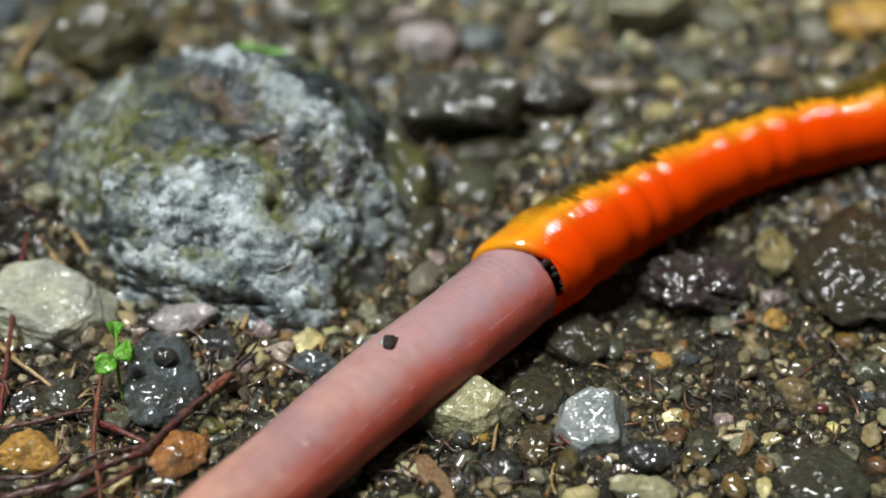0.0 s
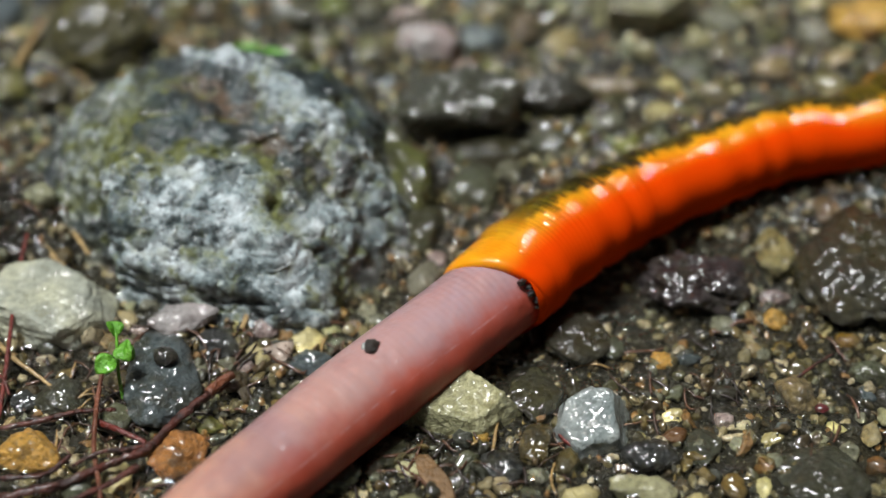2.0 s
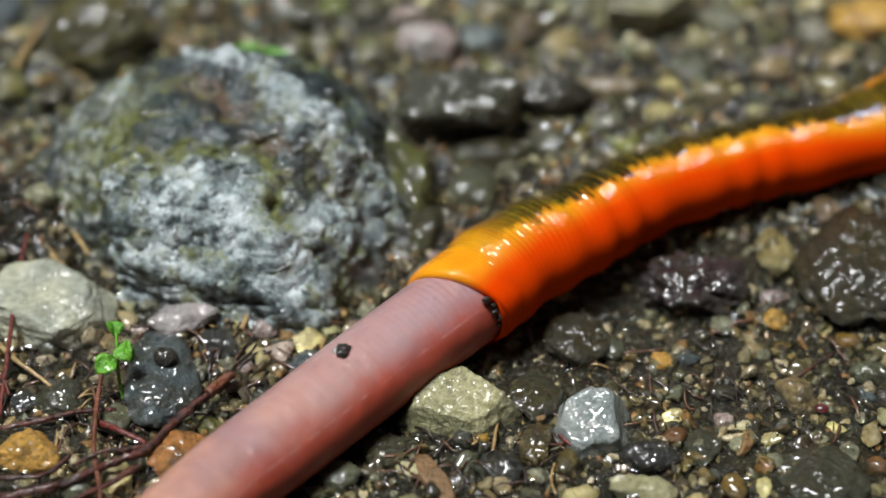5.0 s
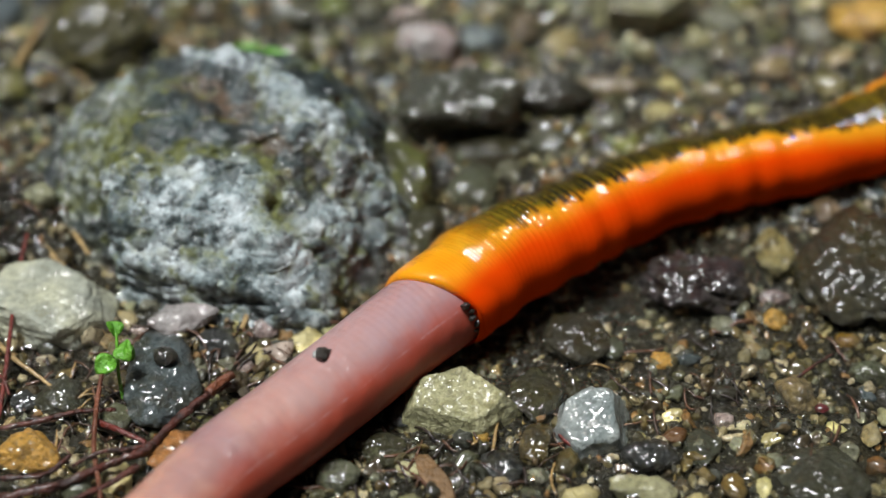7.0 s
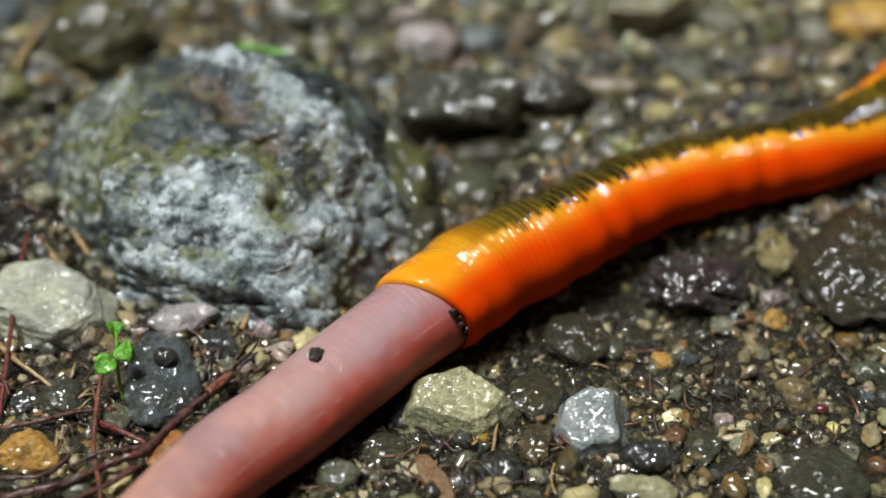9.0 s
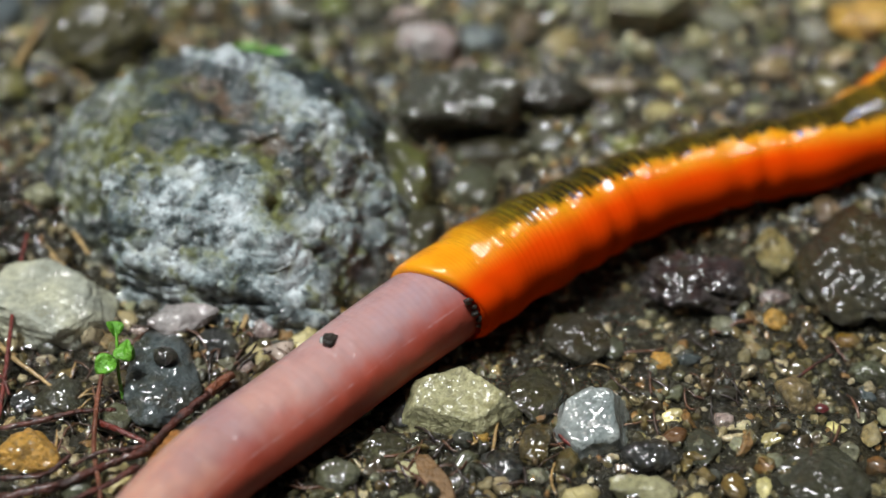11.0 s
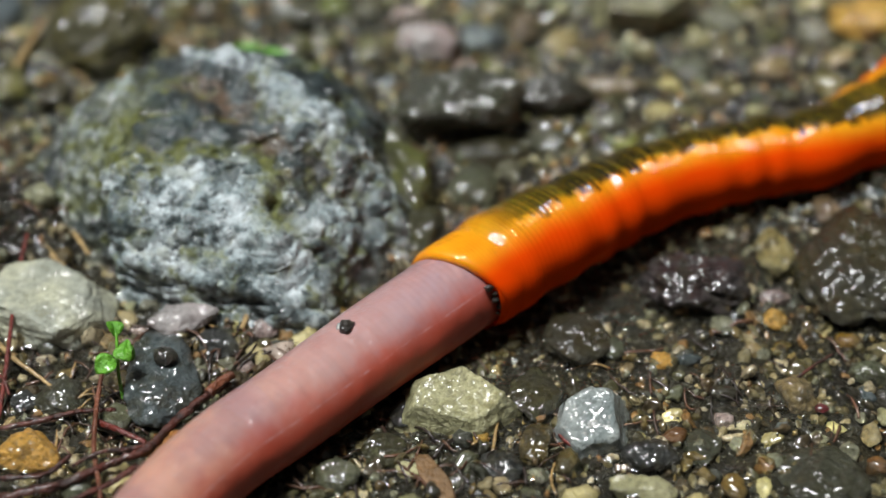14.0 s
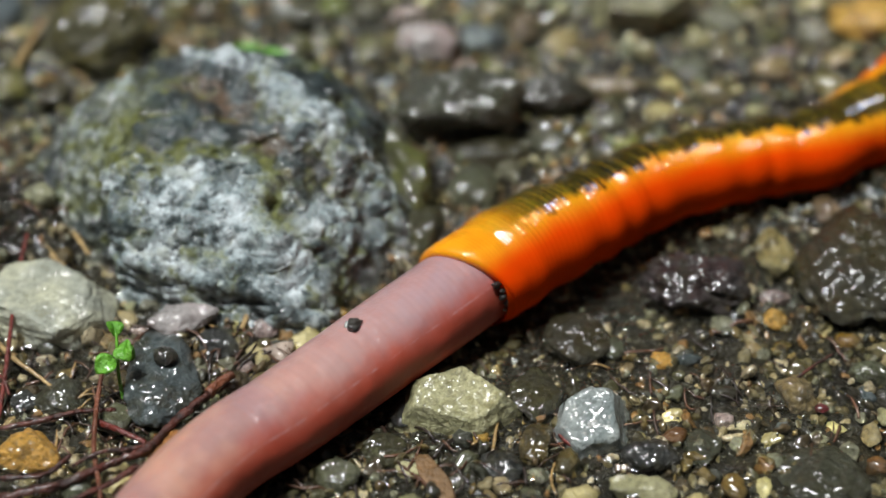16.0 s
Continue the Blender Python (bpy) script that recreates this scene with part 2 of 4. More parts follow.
def skin_worm():
    """Pink translucent worm skin; the object colour carries the tint along the body."""
    m = Nodes("earthworm_skin")
    xyz = m.t.nodes.new("ShaderNodeSeparateXYZ")
    m.put(xyz.inputs[0], m.coords(False))
    info = m.t.nodes.new("ShaderNodeObjectInfo")
    body = m.rest()
    ang = m.math("ARCTAN2", xyz.outputs[1], xyz.outputs[2])
    mott = m.noise(body, 120, 5, 0.6)
    col = m.mix(m.step(mott, 0.35, 0.7, 0.0, 0.4), info.outputs["Color"], (0.42, 0.18, 0.14))
    col = m.mix(m.step(m.noise(body, 60, 4), 0.48, 0.66, 0.0, 0.45), col, (0.2, 0.115, 0.14))
    # Reddish belly and the shade of the lower flank, put into one colour.
    col = m.mix(m.step(m.math("ADD", ang, m.math("MULTIPLY_ADD", mott, 0.6, -0.3)), 0.35, 1.3, 0.0, 0.95), col, (0.44, 0.06, 0.03))
    line = m.step(m.math("ABSOLUTE", m.math("SUBTRACT", ang, 0.98)), 0.04, 0.01)
    col = m.mix(m.math("MULTIPLY", line, m.step(m.noise(body, 400, 2), 0.38, 0.68, 0.0, 0.3)), col, (0.55, 0.38, 0.38))
    wave = m.math("SINE", m.math("MULTIPLY", xyz.outputs[0], 4600.0))
    soft = m.bump(m.noise(body, 200, 1), 0.0004, 1.0)
    n1 = m.bump(wave, 0.000005, 1.0, soft)
    slick = m.bump(wave, 0.000006, 1.0, m.bump(m.noise(body, 420, 3), 0.0006, 1.0, soft))
    return m.set(Base_Color=col, Roughness=0.42, Specular_IOR_Level=0.35, Normal=n1, Coat_Weight=m.step(ang, 0.9, 1.4, 0.6, 0.1), Coat_Roughness=0.3,
                 Coat_Normal=slick, Coat_IOR=1.4, Subsurface_Weight=0.2, Subsurface_Radius=(1.0, 0.3, 0.2), Subsurface_Scale=0.004)


def fibre_material(name, a, b, rough=0.4, wet=0.5):
    m = Nodes(name)
    c = m.coords()
    n = m.noise(c, 500, 5, 0.6)
    return m.set(Base_Color=m.mix(m.step(n, 0.3, 0.7), a, b), Roughness=rough, Coat_Weight=wet, Coat_Roughness=0.12,
                 Normal=m.bump(n, 0.0014, 1.0))


MUD, GRIT, WATER, ROCK = mud_material(), gravel_material("dark_wet_grit", 0.42, 1.1), water_material(), rock_material()
SHIELD = shield_material()
PALE_GRIT = gravel_material("pale_grit", 0.15, 1.6, 0.98)
LEECH_SKIN, WORM_SKIN = skin_leech(), skin_worm()
BARK = fibre_material("wet_bark", (0.018, 0.006, 0.004), (0.09, 0.018, 0.009), 0.5, 0.25)
RED_STEM = fibre_material("red_stem", (0.16, 0.02, 0.012), (0.07, 0.012, 0.008), 0.45, 0.2)
BROWN_STEM = fibre_material("brown_stem", (0.17, 0.05, 0.02), (0.08, 0.025, 0.012), 0.45, 0.2)
STRAW = fibre_material("straw", (0.42, 0.29, 0.12), (0.24, 0.15, 0.06), 0.5, 0.2)
CHIP = fibre_material("wood_chip", (0.2, 0.11, 0.045), (0.1, 0.055, 0.022), 0.5, 0.3)
LEAF = fibre_material("seedling_leaf", (0.07, 0.24, 0.012), (0.13, 0.36, 0.025), 0.35, 0.3)
def litter_material():
    m = Nodes("leaf_litter")
    isl = m.t.nodes.new("ShaderNodeNewGeometry").outputs["Random Per Island"]
    c = m.coords(False)
    col = m.mix(m.step(isl, 0.2, 0.9), (0.018, 0.01, 0.007), (0.1, 0.04, 0.018))
    col = m.mix(m.step(isl, 0.9, 0.93), col, (0.3, 0.19, 0.07))
    n = m.noise(c, 900, 3)
    return m.set(Base_Color=m.mix(m.step(n, 0.4, 0.7, 0.0, 0.5), col, (0.02, 0.012, 0.008)), Roughness=0.4, Coat_Weight=0.9,
                 Coat_Roughness=0.1, Normal=m.bump(n, 0.0006, 1.0))


LITTER = litter_material()
SOIL = fibre_material("soil_crumb", (0.008, 0.006, 0.005), (0.025, 0.018, 0.012), 0.4, 0.9)


# ---- ground ----
def fbm(x, y, scale, seed=0.0, octaves=4):
    return noise.fractal(Vector((x * scale, y * scale, seed)), 0.7, 2.1, octaves)


def hollow(x, y):
    """A puddled dip added to darken the shadowed strip beside the leech: 1 at its middle, 0 outside."""
    u, v = 0.82 * (x - 0.040) + 0.57 * (y + 0.012), -0.57 * (x - 0.040) + 0.82 * (y + 0.012)
    return math.exp(-(u / 0.024) ** 2 - (v / 0.0075) ** 2)


def ground_z(x, y):
    """Height of the mud at a place, in metres."""
    near = 1.0 / (1.0 + (x * x + y * y) / 0.25)
    z = 0.0019 * fbm(x, y, 48, 1.7) + 0.0011 * fbm(x, y, 170, 8.1) + 0.0004 * fbm(x, y, 520, 4.4, 2)
    rise = 0.0008 * (1.0 + math.tanh((y - 0.005) / 0.024))
    mound = 0.008 * math.exp(-((x + 0.086) / 0.016) ** 2 - ((y - 0.006) / 0.013) ** 2)
    return (z + rise + mound - 0.0045 * hollow(x, y) - 0.0004) * near


def grid_mesh(name, xs, ys, height):
    verts = [(x, y, height(x, y)) for y in ys for x in xs]
    n = len(xs)
    faces = [(j * n + i, j * n + i + 1, (j + 1) * n + i + 1, (j + 1) * n + i)
             for j in range(len(ys) - 1) for i in range(n - 1)]
    me = bpy.data.meshes.new(name)
    me.from_pydata(verts, [], faces)
    me.polygons.foreach_set("use_smooth", [True] * len(me.polygons))
    return me


def spread(lo, hi, step):
    """Even steps in the near stretch, then widening ones out to 60 m."""
    mid = list(np.arange(lo, hi, step))
    out, d, s = [], 0.0, step
    while d < 60:
        s *= 1.35
        d += s
        out.append(d)
    return [lo - v for v in reversed(out)] + mid + [mid[-1] + v for v in out]


me = grid_mesh("ground", spread(-0.13, 0.13, 0.0007), spread(-0.09, 0.12, 0.0007), ground_z)
me.materials.append(MUD)
tagged(new("ground", me), "dark brown wet mud with grit under shallow water", "ground", kind="structure")


def sky_shield():
    """An unseen dark ring added all round, out of view; it shuts off the low sky."""
    n, rings = 120, [(0.75, -0.02), (0.8, 0.1), (0.9, 0.25), (1.0, 0.43), (1.15, 0.63), (1.4, 0.75), (1.7, 0.7), (1.9, -0.05)]
    verts, faces = [], []
    for r, z in rings:
        for k in range(n):
            a = k * math.tau / n
            d = 0.09 * noise.fractal(Vector((3 * math.cos(a), 3 * math.sin(a), 4 * z)), 0.8, 2.0, 4)
            verts.append(((r + d) * math.cos(a), (r + d) * math.sin(a), z + 0.6 * d))
    for j in range(len(rings) - 1):
        faces += [(j * n + k, j * n + (k + 1) % n, (j + 1) * n + (k + 1) % n, (j + 1) * n + k) for k in range(n)]
    me = bpy.data.meshes.new("backdrop")
    me.from_pydata(verts, [], faces)
    me.polygons.foreach_set("use_smooth", [True] * len(me.polygons))
    me.materials.append(SHIELD)
    tagged(new("backdrop", me), "unseen dark ring added to shut off the low sky", "bank", kind="structure")


sky_shield()


# ---- stones ----
def rock_mesh(name, a, b, c, angular, seed, level=4, rough=0.13, cuts=None):
    """A stone of half sizes a, b, c: a ball cut by planes, then weathered."""
    rng = random.Random(seed)
    bm = bmesh.new()
    bmesh.ops.create_icosphere(bm, subdivisions=level, radius=1.0)
    planes = list(cuts or [])
    if not planes:
        for _ in range(14):
            n = Vector((rng.gauss(0, 1), rng.gauss(0, 1), rng.gauss(0, 1))).normalized()
            planes.append((n, rng.uniform(0.6, 0.92)))
        planes.append((Vector((rng.uniform(-.2, .2), rng.uniform(-.25, .1), 1)).normalized(), rng.uniform(0.6, 0.8)))
    off = Vector((seed * 3.17 % 50, seed * 7.31 % 50, seed * 1.93 % 50))
    for v in bm.verts:
        d = v.co.normalized()
        r = 1.25
        for n, h in planes:
            q = d.dot(n)
            if q > 0.05:
                r = min(r, h / q)
        r = 1.0 + (r - 1.0) * angular
        r *= 1.0 + rough * noise.fractal(d * 1.6 + off, 0.75, 2.1, 5) + 0.4 * rough * (noise.ridged_multi_fractal(d * 2.6 + off, 0.9, 2.2, 4, 1.0, 2.0) - 1.2)
        v.co = d * r
    lo = [min(v.co[i] for v in bm.verts) for i in range(3)]
    hi = [max(v.co[i] for v in bm.verts) for i in range(3)]
    for v in bm.verts:
        v.co = Vector(((v.co[i] - (lo[i] + hi[i]) / 2) * 2 / (hi[i] - lo[i]) * s for i, s in enumerate((a, b, c))))
    for f in bm.faces:
        f.smooth = True
    me = bpy.data.meshes.new(name)
    bm.to_mesh(me)
    bm.free()
    return me


PLACED = []


def stone(x, y, z, a, b, c, angular, tone, label, turn=0.0, faces=None):
    """One stone, sizes and place in millimetres."""
    seed = len(PLACED) + 11
    big = a > 5
    me = rock_mesh("stone" if big else "pebble", a * MM, b * MM, c * MM, angular, seed, 5 if a > 9 else 4 if a > 3 else 3, 0.32 if tone == "clod" else 0.06 if faces else 0.15, [(Vector(f[:3]).normalized(), f[3]) for f in faces or ()])
    me.materials.append(STONES[tone])
    ob = new("stone" if big else "pebble", me)
    base = max(0.0, ground_z(x * MM, y * MM))
    ob.matrix_world = pose(x * MM, y * MM, z * MM + base * 0.5, 0, 0, turn)
    tagged(ob, label, "stone" if big else "pebble", "stones lying on the wet ground")
    PLACED.append((x, y, a, b))
    return ob


def schist_rock():
    """The big mossy rock: a broad block with a sloping wet face and a low shoulder."""
    def cut(x, y, z, h):
        return Vector((x, y, z)).normalized(), h
    cuts = [cut(0, 0.05, 1, 0.8), cut(0.15, -0.9, 0.8, 0.82), cut(0.95, -0.2, 0.6, 0.84), cut(0.8, 0.6, 0.5, 0.88),
            cut(-0.8, -0.3, 0.75, 0.8), cut(-0.45, -0.9, 0.4, 0.84), cut(-0.95, 0.3, 0.6, 0.86), cut(-0.1, 0.9, 0.6, 0.88),
            cut(0.45, -0.45, 0.95, 0.88), cut(-0.5, 0.35, 0.95, 0.82), cut(0.1, -1, 0.1, 0.95)]
    me = rock_mesh("rock", 46 * MM, 39 * MM, 26.5 * MM, 0.72, 5, 7, 0.07, cuts)
    me.materials.append(ROCK)
    ob = new("rock", me)
    m = pose(-44 * MM, 20.5 * MM, 0.5 * MM, 0, 0, -25)
    ob.matrix_world = m

    def away(x, y, line):
        best = 99.0
        for (ax, ay), (bx, by) in zip(line, line[1:]):
            k = ((x - ax) * (bx - ax) + (y - ay) * (by - ay)) / ((bx - ax) ** 2 + (by - ay) ** 2)
            k = min(1.0, max(0.0, k))
            best = min(best, math.hypot(x - ax - k * (bx - ax), y - ay - k * (by - ay)))
        return best
    groove = [(-50, 24), (-43, 16), (-35, 7), (-27, 0), (-16, -3), (-9, -8)]
    ledge = [(-68, 1), (-49, 0), (-41, 1), (-34, -1)]
    cliff = [(-34, -1), (-31, -4), (-33, -9), (-30, -13), (-20, -16)]
    ridge = [(-52, 36), (-45, 31), (-38, 26), (-30, 17), (-20, 8), (-12, 3), (-8, -2)]
    shoulder = [(-62, 40), (-59, 34), (-58, 21), (-61, 8), (-64, -1), (-62, -12)]

    def soft(d, lo, hi):
        k = min(1.0, max(0.0, (d - lo) / (hi - lo)))
        return k * k * (3 - 2 * k)

    def line_x(y, line):
        """Where a line that runs from back to front crosses y."""
        ys = [q[1] for q in line][::-1]
        return float(np.interp(y, ys, [q[0] for q in line][::-1]))

    moss, soil, crust_sheen, streaky = [], [], [], []
    spots = [(v.co.copy(), v.normal.copy()) for v in me.vertices]
    moved = []
    for co, normal in spots:
        p = m @ co * 1000
        wob = noise.fractal(p * 0.16, 0.8, 2.1, 4)
        wx, wy = p.x + 1.6 * wob, p.y + 1.6 * noise.noise(p * 0.23 + Vector((7, 3, 1)))
        dg, dl, dr, dc = (away(wx, wy, q) for q in (groove, ledge, ridge, cliff))
        up = max(0.0, normal.z) ** 0.5
        left = soft(line_x(wy, shoulder) - wx, -0.8, 1.4)
        ledge_y = float(np.interp(wx, [-68, -49, -41, -34], [1, 0, 1, -1]))
        front = soft(ledge_y - wy, -0.7, 0.9) * soft(line_x(min(-1.0, wy), cliff) - wx, -0.8, 1.0) * (1 - left)
        valley = math.exp(-(dg / (3.6 + wob)) ** 2)
        crest = math.exp(-(dr / 4.2) ** 2)
        lumps = noise.turbulence(Vector((p.x * 0.2, p.y * 0.16, p.z * 0.2)), 4, False)
        nodes = 1.0 - min(1.0, noise.voronoi(Vector((p.x * 0.42, p.y * 0.34, p.z * 0.42)) + Vector((wob, 0, wob)) * 0.5)[0][0] * 1.25)
        flutes = noise.ridged_multi_fractal(Vector((p.x * 0.17, p.y * 0.035, p.z * 0.05 + 4)), 0.9, 2.2, 4, 1.0, 2.0) - 1.1
        near = noise.voronoi(Vector((p.x * 0.085 + 0.35 * wob, p.y * 0.1, p.z * 0.09 + 0.3 * wob)))[0]
        rift = near[1] - near[0]
        crack = math.exp(-(rift / 0.07) ** 2)
        toe = math.exp(-((p.x + 20) / 9) ** 2 - ((p.y + 7) / 7) ** 2)
        step = -0.6 * crack + 3.0 * toe + 3.2 * front - 2.0 * valley * (1 - front) + 3.0 * crest * (1 - valley) - 1.4 * left + 4.0 * left * math.exp(-((p.x + 72) / 9) ** 2 - ((p.y - 22) / 13) ** 2) \
            + 0.8 * (lumps - 0.6) + 0.8 * nodes * (0.08 + 0.9 * front + 0.8 * crest + toe) + 1.0 * flutes * (left + 0.35 * (1 - front)) \
            + 0.35 * noise.fractal(Vector((p.x * 0.6, p.y * 0.45, p.z * 0.6)), 0.7, 2.2, 4)
        moved.extend(co + normal * (step * (0.35 + 0.65 * up) * MM))
        edge = math.exp(-(min(dl, dc * 1.6) / 1.7) ** 2) * (0.5 + 0.5 * (1 - front))
        patch = math.exp(-((p.x + 64) / 6) ** 2 - ((p.y - 9) / 7) ** 2)
        moss.append(min(1.0, 0.75 * crack * soft(wob, -0.35, 0.15) + 0.9 * edge + 1.2 * patch + 0.25 * left * soft(wob, 0.0, 0.5) + 0.5 * math.exp(-(dc / 4.0) ** 2) * soft(wob, -0.1, 0.4)))
        soil.append(min(1.0, 0.95 * math.exp(-(dg / (4.2 + 3 * wob)) ** 2) * soft(wob + 0.25, -0.2, 0.3) * (1 - front) * (1 - toe)
                        + 0.5 * soft(5.0 - p.z, 0.0, 4.0) * (1 - 0.7 * front)))
        # Wet sheen of the front face and ridge is put into this pale colour.
        crust_sheen.append(min(1.0, front * (0.75 + 0.35 * soft(wob, -0.3, 0.2)) + 1.15 * math.exp(-(dr / 6.0) ** 2)
                         + 0.5 * left + 1.0 * toe + 0.3 * soft(wob, 0.1, 0.5)))
        streaky.append(left)
    me.vertices.foreach_set("co", moved)
    me.update()
    for name, values in (("moss", moss), ("soil", soil), ("crust_sheen", crust_sheen), ("streaky", streaky)):
        me.attributes.new(name, "FLOAT", "POINT").data.foreach_set("value", values)
    tagged(ob, "large wet blue-grey rock with moss, pale crusting and painted sheen", "rock")
    PLACED.extend([(-44, 14, 34, 32), (-64, 26, 22, 20), (-25, 2, 22, 20)])


schist_rock()
stone(-78.6, 68.9, 5.3, 12.8, 11.1, 9.6, 0.3, "olive", "rounded olive-green wet stone in the gravel")
stone(-97.3, 53.5, 1.4, 5.7, 6.9, 4.0, 0.4, "olive", "olive-grey wet stone beside a mossy rock")
stone(-105.4, 84.5, 1.3, 5.5, 8.8, 3.9, 0.4, "bluegrey", "blue-grey wet stone half sunk in gravel")
stone(-94.7, 29.0, 0.9, 3.1, 5.0, 2.5, 0.5, "ochre", "small ochre-brown wet stone")
stone(-90.5, 10.3, 1.1, 4.5, 7.2, 3.1, 0.5, "brown", "brown wet stone lying on dark mud")
stone(-3.8, 70.1, 1.8, 7.3, 4.7, 5.1, 0.5, "white", "white and pink quartz pebble")
stone(9.4, 73.1, 1.4, 5.8, 3.9, 4.1, 0.5, "bluegrey", "blue-grey pebble beside white quartz")
stone(3.4, 39.0, 5.6, 14.2, 8.6, 9.2, 0.9, "slate", "large dark brown-grey stone with a wet sheen")
stone(24.1, 47.7, 3.2, 9.1, 5.9, 5.9, 0.7, "slate", "long dark grey wet stone")
stone(-17.6, 85.1, 1.2, 4.2, 2.8, 3.4, 0.5, "grey", "pale grey pebble lying on wet gravel")
stone(-17.4, 68.6, 0.9, 3.1, 5.0, 2.5, 0.5, "olive", "olive pebble on wet gravel")
stone(-9.0, 22.0, 3.0, 6.5, 16.0, 7.5, 0.8, "moss", "mossy yellow-green stone leaning on the big rock", 28)
# Added dark stone in place of the shade below the larger stone.
stone(9.5, 29.0, 0.9, 9.0, 5.5, 3.4, 0.6, "wetbrown", "added low dark stone standing in for shade below a larger one")
# Added dark stone in place of the dark hollow between rock and leech.
stone(-7.0, 3.5, 1.0, 8.0, 7.0, 3.4, 0.9, "wetbrown", "added dark stone standing in for the dark hollow by the rock")
stone(5.9, 18.7, 1.2, 5.6, 6.7, 3.3, 0.5, "greygreen", "grey-green flat wet stone")
stone(13.5, 25.7, 0.7, 3.0, 4.1, 2.1, 0.5, "grey", "small grey wet pebble lying on wet gravel")
stone(27.6, 72.2, 1.0, 4.1, 5.1, 2.8, 0.4, "cream", "yellowish cream pebble lying on wet gravel")
stone(19.1, 78.5, 1.0, 3.6, 5.8, 2.9, 0.6, "tan", "pale tan pebble with wet face")
stone(31.8, 90.5, 0.9, 3.7, 2.5, 2.6, 0.4, "grey", "pale grey pebble lying on wet gravel")
stone(47.5, 82.0, 5.6, 13.0, 9.5, 6.6, 1.0, "beige", "broad olive-beige angular stone", 8,
      [(0, -0.3, 1, 0.7), (-0.35, -0.9, -0.12, 0.8), (0.65, -0.75, -0.12, 0.7), (-0.9, 0.1, 0.2, 0.75), (0.85, 0.4, 0.3, 0.75), (0, 1, 0.2, 0.8), (0, 0, -1, 0.95)])
stone(47.7, 45.3, 0.8, 4.0, 2.6, 2.4, 0.3, "cream", "pale yellow rounded pebble lying on wet gravel")
stone(37.3, 55.7, 0.8, 7.5, 3.7, 2.1, 0.5, "tan", "flat yellow-tan stone lying on wet gravel")
stone(74.4, 60.8, 1.0, 4.7, 3.6, 2.8, 0.4, "cream", "yellowish pebble on gravel lying on wet gravel")
stone(100.5, 78.8, 2.9, 10.5, 6.3, 5.3, 0.5, "orange", "orange-tan stone on wet gravel")
stone(87.4, 76.5, 1.1, 5.1, 5.2, 3.0, 0.5, "grey", "pale grey wet pebble lying on wet gravel")
stone(77.9, 67.4, 0.8, 3.9, 2.5, 2.3, 0.4, "pink", "pinkish-grey pebble lying on wet gravel")
stone(-75.0, -18.5, 3.6, 13.4, 11.4, 4.0, 1.0, "pale", "large pale grey-cream angular stone", -8,
      [(0.02, -0.12, 1, 0.6), (0.3, -0.5, 0.85, 0.72), (0.95, 0.2, 0.3, 0.8), (0.75, -0.75, 0.1, 0.85), (-0.35, -0.95, 0.1, 0.62), (0.2, -0.98, -0.1, 0.85), (-0.95, 0.1, 0.2, 0.85), (0.5, 0.85, 0.3, 0.7), (-0.3, 0.95, 0.3, 0.8), (0, 0, -1, 0.8)])
stone(-73.1, -28.3, 0.6, 2.4, 3.4, 1.7, 0.4, "slate", "small dark grey wet pebble")
stone(-68.8, -42.5, 0.8, 5.0, 5.0, 2.3, 0.9, "slate", "dark slate chip with a sharp edge")
stone(-50.3, -39.5, 1.2, 7.1, 11.3, 3.6, 0.6, "slateblue", "grey-blue slate stone with wet lower face")
stone(-41.9, -28.6, 0.8, 4.4, 4.5, 2.2, 0.9, "black", "black angular wet stone chip")
stone(-48.6, -22.6, 1.4, 6.6, 5.2, 3.2, 0.9, "white", "pinkish-white rough stone lying on wet gravel")
stone(-71.9, -55.6, 1.2, 5.9, 4.7, 3.5, 0.6, "orange", "rough orange-ochre stone lying on wet gravel")
stone(-45.9, -56.9, 1.0, 5.6, 5.5, 2.8, 0.7, "orange", "orange-brown wet stone with a glossy face")
stone(-37.7, -38.4, 0.7, 2.4, 2.5, 1.9, 0.5, "brown", "brown rounded pebble lying on wet gravel")
stone(-62.1, -64.1, 0.6, 3.0, 2.8, 1.8, 0.5, "greygreen", "grey-green wet pebble lying on wet gravel")
stone(-33.4, -24.2, 0.7, 3.2, 2.9, 1.9, 0.5, "pink", "grey-pink wet pebble lying on wet gravel")
stone(3.2, -45.2, 2.7, 12.2, 8.8, 5.0, 1.0, "paleyellow", "pale yellow-green angular stone beside the worm", 0,
      [(0.05, -0.3, 0.95, 0.5), (0.75, 0.65, 0.35, 0.6), (0.8, -0.55, 0.2, 0.68), (-0.35, -0.95, 0.2, 0.68), (-0.9, 0.1, 0.3, 0.8), (-0.4, 0.8, 0.5, 0.75), (0.3, -0.9, 0.35, 0.75), (0, 0, -1, 0.7)])
stone(-23.9, -33.8, 0.8, 4.7, 3.1, 2.4, 0.5, "bluegrey", "blue-grey flat wet pebble")
stone(26.0, -49.0, 1.9, 7.4, 7.8, 5.0, 1.0, "speck", "grey speckled stone with glittering wet top", 0,
      [(-0.1, -0.42, 0.9, 0.5), (0.9, -0.1, 0.35, 0.75), (-0.9, 0.25, 0.3, 0.75), (0.1, 0.9, 0.4, 0.8), (-0.5, 0.7, 0.5, 0.75), (0.15, -1, 0.0, 0.75), (-0.75, -0.65, 0.1, 0.8), (0, 0, -1, 0.7)])
